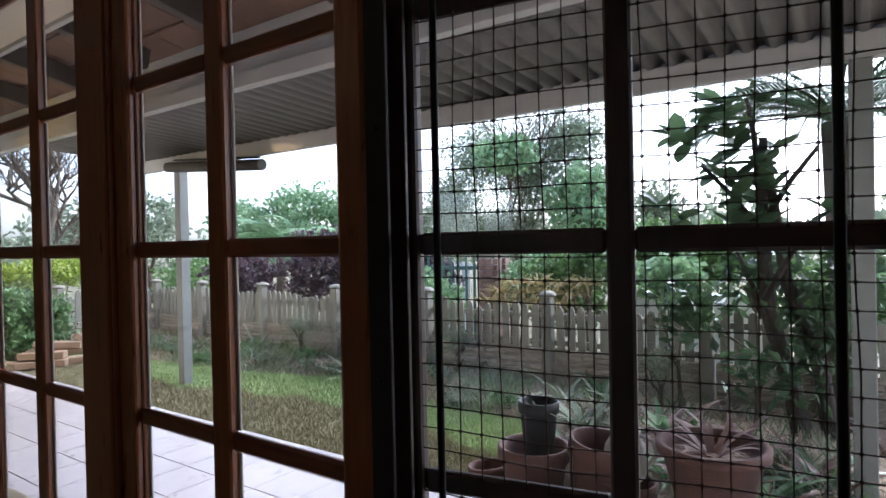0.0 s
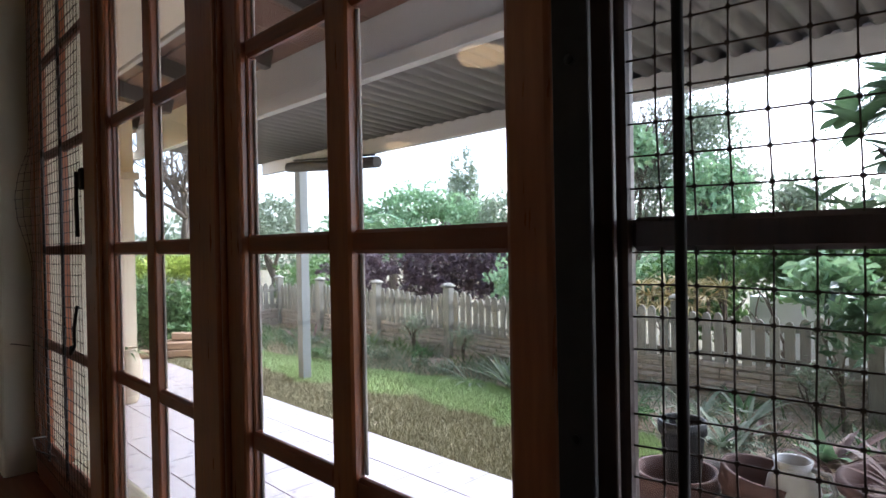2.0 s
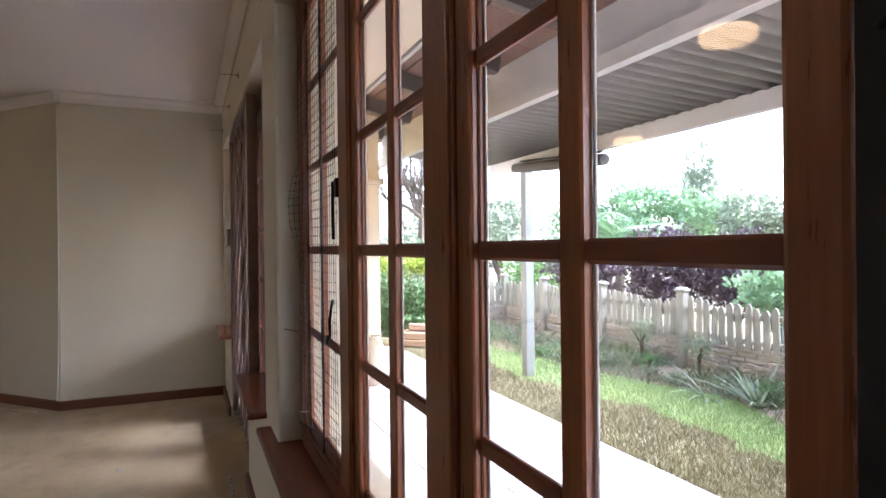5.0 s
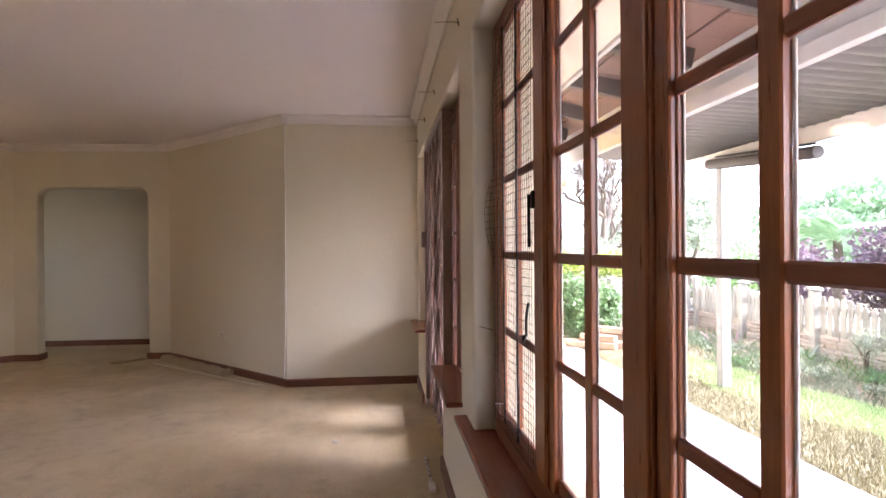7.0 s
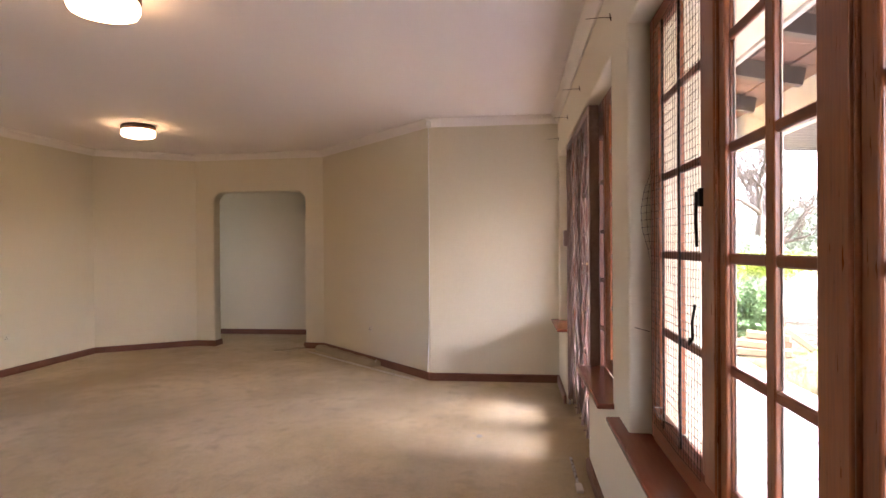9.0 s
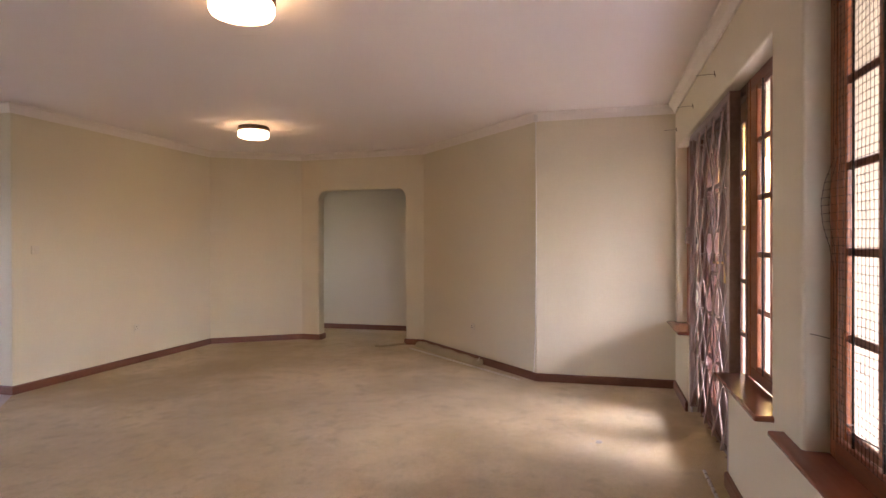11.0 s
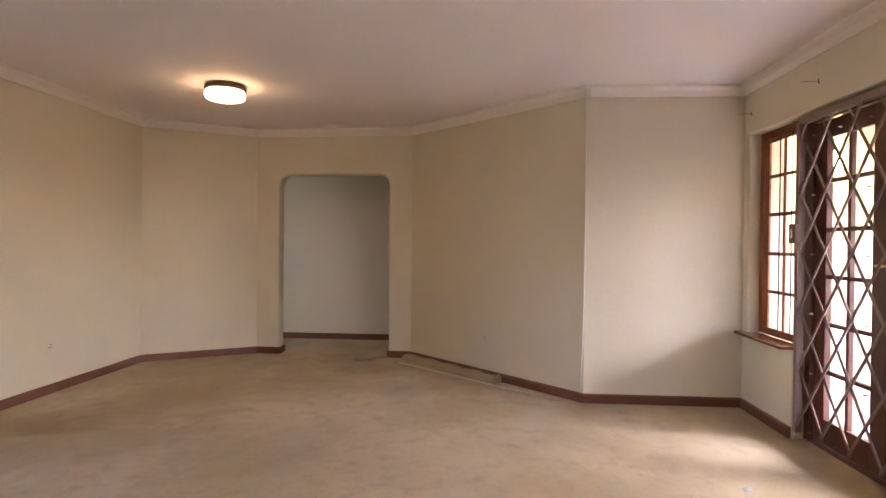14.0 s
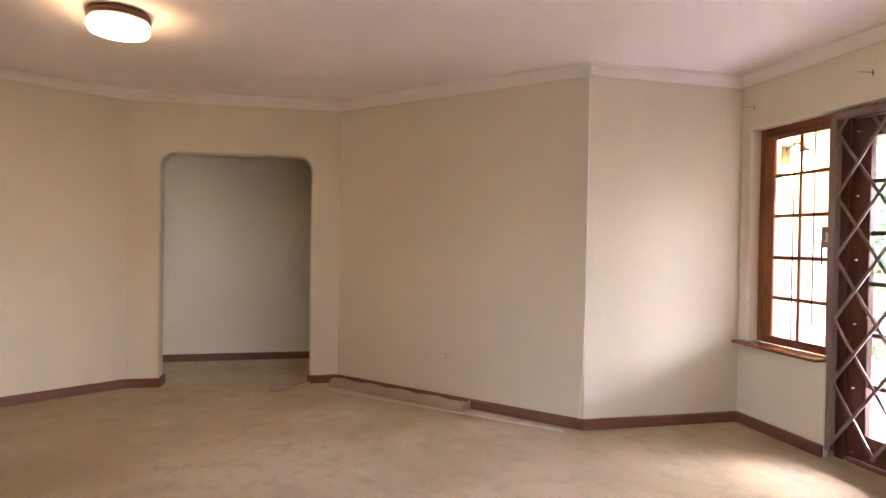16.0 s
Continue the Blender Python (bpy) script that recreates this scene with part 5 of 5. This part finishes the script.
for i in range(26):
    q = Vector((rl.gauss(-0.5, 0.2), rl.gauss(4.25, 0.16), 1.2 + 0.95 * (i + rl.random()) / 26))
    for k in range(7):
        a = 0.9 * k + rl.uniform(-0.4, 0.4)
        blade(bm, q, Vector((math.cos(a), math.sin(a), rl.uniform(-0.5, 1.3))).normalized(), rl.uniform(0.15, 0.24), rl.uniform(0.075, 0.11), rl.uniform(0.1, 0.6), 6, 0.15, True)
part("leaves", bm, LEAF_DARK, mag)
bush("dark_shrub", (-0.5, 4.5, -0.1), [(-0.95, 4.6, 0.75, 0.36, 0.3, 0.36), (-0.45, 4.5, 0.95, 0.4, 0.3, 0.34), (-0.05, 4.45, 0.7, 0.35, 0.3, 0.45), (-0.35, 4.4, 0.4, 0.45, 0.3, 0.3), (0.1, 4.5, 1.05, 0.4, 0.3, 0.4)], LEAF_DARK, 0.11, 900, 95, "dark leafy shrub under the large-leaved tree", aspect=0.45, shell=0.2)
bush("shrub", (-1.05, 4.85, -0.1), [(-1.15, 4.9, 0.95, 0.35, 0.25, 0.25)], LEAF_BRIGHT, 0.12, 350, 96, "bright green leafy shrub against the fence", shell=0.2)
for i in range(5):
    x, y = -1.3 + 0.32 * i, 3.2 + 0.55 * ((i * 7) % 5) / 4
    clump("garden_plant", (x, y, bed_h(x, y) - 0.01), 12, 0.36, 0.05, (LEAF_RED, LEAF_MID, LEAF_RED, LEAF_BRIGHT)[i % 4], 200 + i, ("reddish bromeliad in the near bed", "green broad-leaved plant in the near bed", "red-brown bromeliad in the near bed", "bright green strap-leaved plant in the near bed")[i % 4], 1.1, 1.0)
rb = random.Random(77)
for i in range(16):
    x, y = rb.uniform(-1.75, 0.25), rb.uniform(3.3, 4.95)
    lm, lab = ((LEAF_RED, "red-brown bromeliad in the near bed"), (LEAF_GREY, "pale strap-leaved plant in the near bed"), (LEAF_RED, "reddish bromeliad in the near bed"), (LEAF_FRESH, "fresh green leafy plant in the near bed"))[i % 4]
    clump("garden_plant", (x, y, bed_h(x, y) - 0.01), 16, rb.uniform(0.25, 0.45), rb.uniform(0.03, 0.055), lm, 300 + i, lab, 1.1, 1.1)
clump("garden_plant", (-1.0, 4.15, bed_h(-1.0, 4.15) - 0.01), 14, 0.26, 0.07, LEAF_BRIGHT, 330, "bright green broad-leaved seedling in the near bed", 0.9, 1.2)
palm("palm_tree", (-0.02, 4.95, -0.2), 2.25, 30, 1.2, LEAF_DARK, 92, "dark feathery palm behind the near bed", 0.016)
spec = ((-4.2, 4.6, 14, 0.5, 0.035, LEAF_GREY, "strap-leaved clump in the bed", 0.8), (-3.75, 4.68, 30, 0.6, 0.035, LEAF_GREY, "upright blue-green strap-leaved clump by the fence", 0.35), (-5.9, 4.6, 14, 0.4, 0.03, LEAF_GREY, "thin grassy clump in the bed", 0.9),
        (-7.0, 4.5, 16, 0.4, 0.05, LEAF_RED, "reddish bromeliad in the bed", 0.7), (-7.5, 4.6, 16, 0.42, 0.05, LEAF_RED, "reddish bromeliad in the bed", 0.7), (-6.2, 4.85, 14, 0.5, 0.035, LEAF_GREY, "grey strap-leaved clump by the fence", 0.7),
        (-7.7, 3.6, 16, 0.36, 0.05, LEAF_RED, "reddish bromeliad by the timber heap", 0.6), (-1.9, 4.6, 18, 0.5, 0.04, LEAF_GREY, "pale strap-leaved clump in the bed", 0.8), (-0.95, 4.0, 20, 0.5, 0.055, LEAF_RED, "reddish bromeliad in the near bed", 0.8),
        (-0.55, 3.9, 20, 0.5, 0.055, LEAF_RED, "red-brown bromeliad in the near bed", 0.8), (-0.75, 3.1, 10, 0.25, 0.06, LEAF_BRIGHT, "bright green seedling among the pots", 0.8), (-1.45, 3.6, 18, 0.45, 0.04, LEAF_GREY, "spiky agave-like plant in the bed", 0.4),
        (-0.1, 3.6, 16, 0.5, 0.07, LEAF_DARK, "dark broad-leaved plant in the near bed", 1.0), (-2.4, 4.5, 14, 0.45, 0.03, LEAF_MID, "grassy clump in the bed", 0.9), (-3.2, 4.7, 14, 0.45, 0.03, LEAF_GREY, "grassy clump in the bed", 0.9))
for i, (x, y, n, ln, w, lm, lab, dr) in enumerate(spec):
    clump("garden_plant", (x, y, bed_h(x, y) - 0.01), n, ln, w, lm, 100 + i, lab, dr * 1.5, 1.1)
for i in range(6):
    x = -8.3 + 1.1 * i
    y = bed_edge(x) + 0.18 + 0.1 * math.sin(i * 2.3)
    bush("low_plant", (x, y, bed_h(x, y) - 0.02), [(x, y, bed_h(x, y) + 0.07, 0.2, 0.13, 0.09)], LEAF_GREY, 0.04, 130, 130 + i, "low grey-green weedy plant along the bed edge", "plant")
for i in range(14):
    x = -8.4 + 0.47 * i
    y = bed_edge(x) + 0.12 + 0.28 * ((i * 5) % 4) / 3
    bush("low_plant", (x, y, bed_h(x, y) - 0.02), [(x, y, bed_h(x, y) + 0.08, 0.24, 0.15, 0.1)], (LEAF_GREY, LEAF_FRESH, LEAF_GREY)[i % 3], 0.045, 240, 400 + i, "low tangled green-grey plant in the planting bed", "plant", 0.3, 0.1)
for i, (x, y, h) in enumerate(((-5.35, 4.85, 0.55), (-3.2, 4.95, 0.5), (-4.6, 4.9, 0.4), (-1.2, 4.85, 0.45))):
    bush("twiggy_shrub", (x, y, bed_h(x, y) - 0.02), [(x, y, h * 0.6, 0.26, 0.18, h * 0.5)], LEAF_GREY, 0.045, 420, 160 + i, "thin twiggy shrub in front of the fence", "shrub", 0.3, 0.2)


def pot(name, x, y, z, r, h, mat, label, tilt=0.0):
    t = thing(name, (x, y, z), label, "plant pot", "pots in the near bed")
    body = lathe([(r * 0.68, 0), (r * 0.72, 0.01), (r * 0.95, h * 0.82), (r * 1.06, h * 0.83), (r * 1.06, h), (r * 0.94, h), (r * 0.88, h * 0.8), (r * 0.85, h * 0.75)], 24)
    body.transform(pose(x, y, z, 0, tilt, 0))
    part("body", body, mat, t)
    soil = lathe([(r * 0.86, h * 0.74), (r * 0.5, h * 0.77), (0.01, h * 0.78)], 20)
    soil.transform(pose(x, y, z, 0, tilt, 0))
    part("soil", soil, SOIL, t)
    return t


pot("plant_pot", -1.26, 2.72, G, 0.17, 0.38, TERRA_SHADED, "large terracotta pot on the patio edge, toned dark for shade")
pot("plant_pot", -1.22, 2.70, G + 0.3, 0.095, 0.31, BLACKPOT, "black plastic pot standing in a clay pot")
pot("plant_pot", -0.98, 2.74, G, 0.15, 0.46, TERRA_SHADED, "tall terracotta pot leaning on its neighbour, toned dark for shade", 9)
pot("plant_pot", -1.12, 2.50, G, 0.12, 0.24, TERRA_SHADED, "terracotta pot in front of the larger ones, toned dark for shade")
pot("plant_pot", -1.52, 2.74, G, 0.1, 0.22, TERRA_SHADED, "small terracotta pot beside the larger ones", -6)
pot("plant_pot", -0.78, 2.72, G, 0.11, 0.3, TERRA_SHADED, "terracotta pot carrying a white jug")
pot("plant_pot", -0.42, 2.70, G, 0.15, 0.3, TERRA_SHADED, "terracotta pot under a wide clay bowl")
pot("clay_bowl", -0.43, 2.70, G + 0.3, 0.21, 0.24, TERRA_SHADED, "wide reddish clay bowl on a terracotta pot")
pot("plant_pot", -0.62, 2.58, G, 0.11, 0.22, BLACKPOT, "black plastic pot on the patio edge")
pot("plant_pot", -0.05, 2.72, G, 0.14, 0.26, TERRA_SHADED, "terracotta pot on the patio edge", 8)
jug = thing("jug", (-0.8, 2.72, G + 0.3), "chipped white ceramic jug standing on a clay pot", "jug")
part("body", lathe([(0.06, 0.0), (0.085, 0.02), (0.1, 0.09), (0.088, 0.16), (0.062, 0.2), (0.07, 0.235), (0.06, 0.232), (0.05, 0.2), (0.07, 0.1)], 24, c=(-0.8, 2.72, G + 0.3)), JUGWHITE, jug)
part("handle", tube([(-0.735, 2.72, G + 0.51), (-0.68, 2.72, G + 0.5), (-0.66, 2.72, G + 0.44), (-0.7, 2.72, G + 0.38)], 0.011, 8), JUGWHITE, jug)
clump("potted_plant", (-1.22, 2.7, G + 0.53), 12, 0.2, 0.014, LEAF_GREY, 170, "grassy plant in the black pot", 1.2, 1.4)
clump("potted_plant", (-0.62, 2.58, G + 0.16), 12, 0.26, 0.04, LEAF_DARK, 171, "broad-leaved plant in the black pot", 1.2, 1.2)
clump("potted_plant", (-0.43, 2.7, G + 0.48), 16, 0.22, 0.035, LEAF_RED, 173, "red-brown bromeliad in the clay bowl", 1.0, 1.2)
clump("potted_plant", (-0.05, 2.72, G + 0.2), 14, 0.3, 0.05, LEAF_DARK, 172, "dark leafy plant in the terracotta pot", 1.2, 1.2)
rr = random.Random(8)
for i in range(9):
    x, y, s = rr.uniform(-1.6, 0.3), rr.uniform(2.95, 4.2), rr.uniform(0.04, 0.1)
    t = thing("garden_rock", (x, y, bed_h(x, y)), "pale rough garden rock in the near bed", "rock", "rocks in the near bed")
    bm = bmesh.new()
    bmesh.ops.create_icosphere(bm, subdivisions=3, radius=s)
    for v in bm.verts:
        v.co *= 1 + 0.35 * noise.noise(v.co * 9 + Vector((i * 3.1, 0, 0)))
        v.co.z *= 0.65
    bm.transform(pose(x, y, bed_h(x, y) + s * 0.3))
    part("stone", bm, ROCK, t)

# patio tiles, nearest first
for j in range(6):
    for i in range(32):
        piece("tile", tile_me, slabob, pose(2.35 - TILE * i, 2.705 - TILE * j, GROUND + rndf.uniform(-0.0008, 0.0008)))
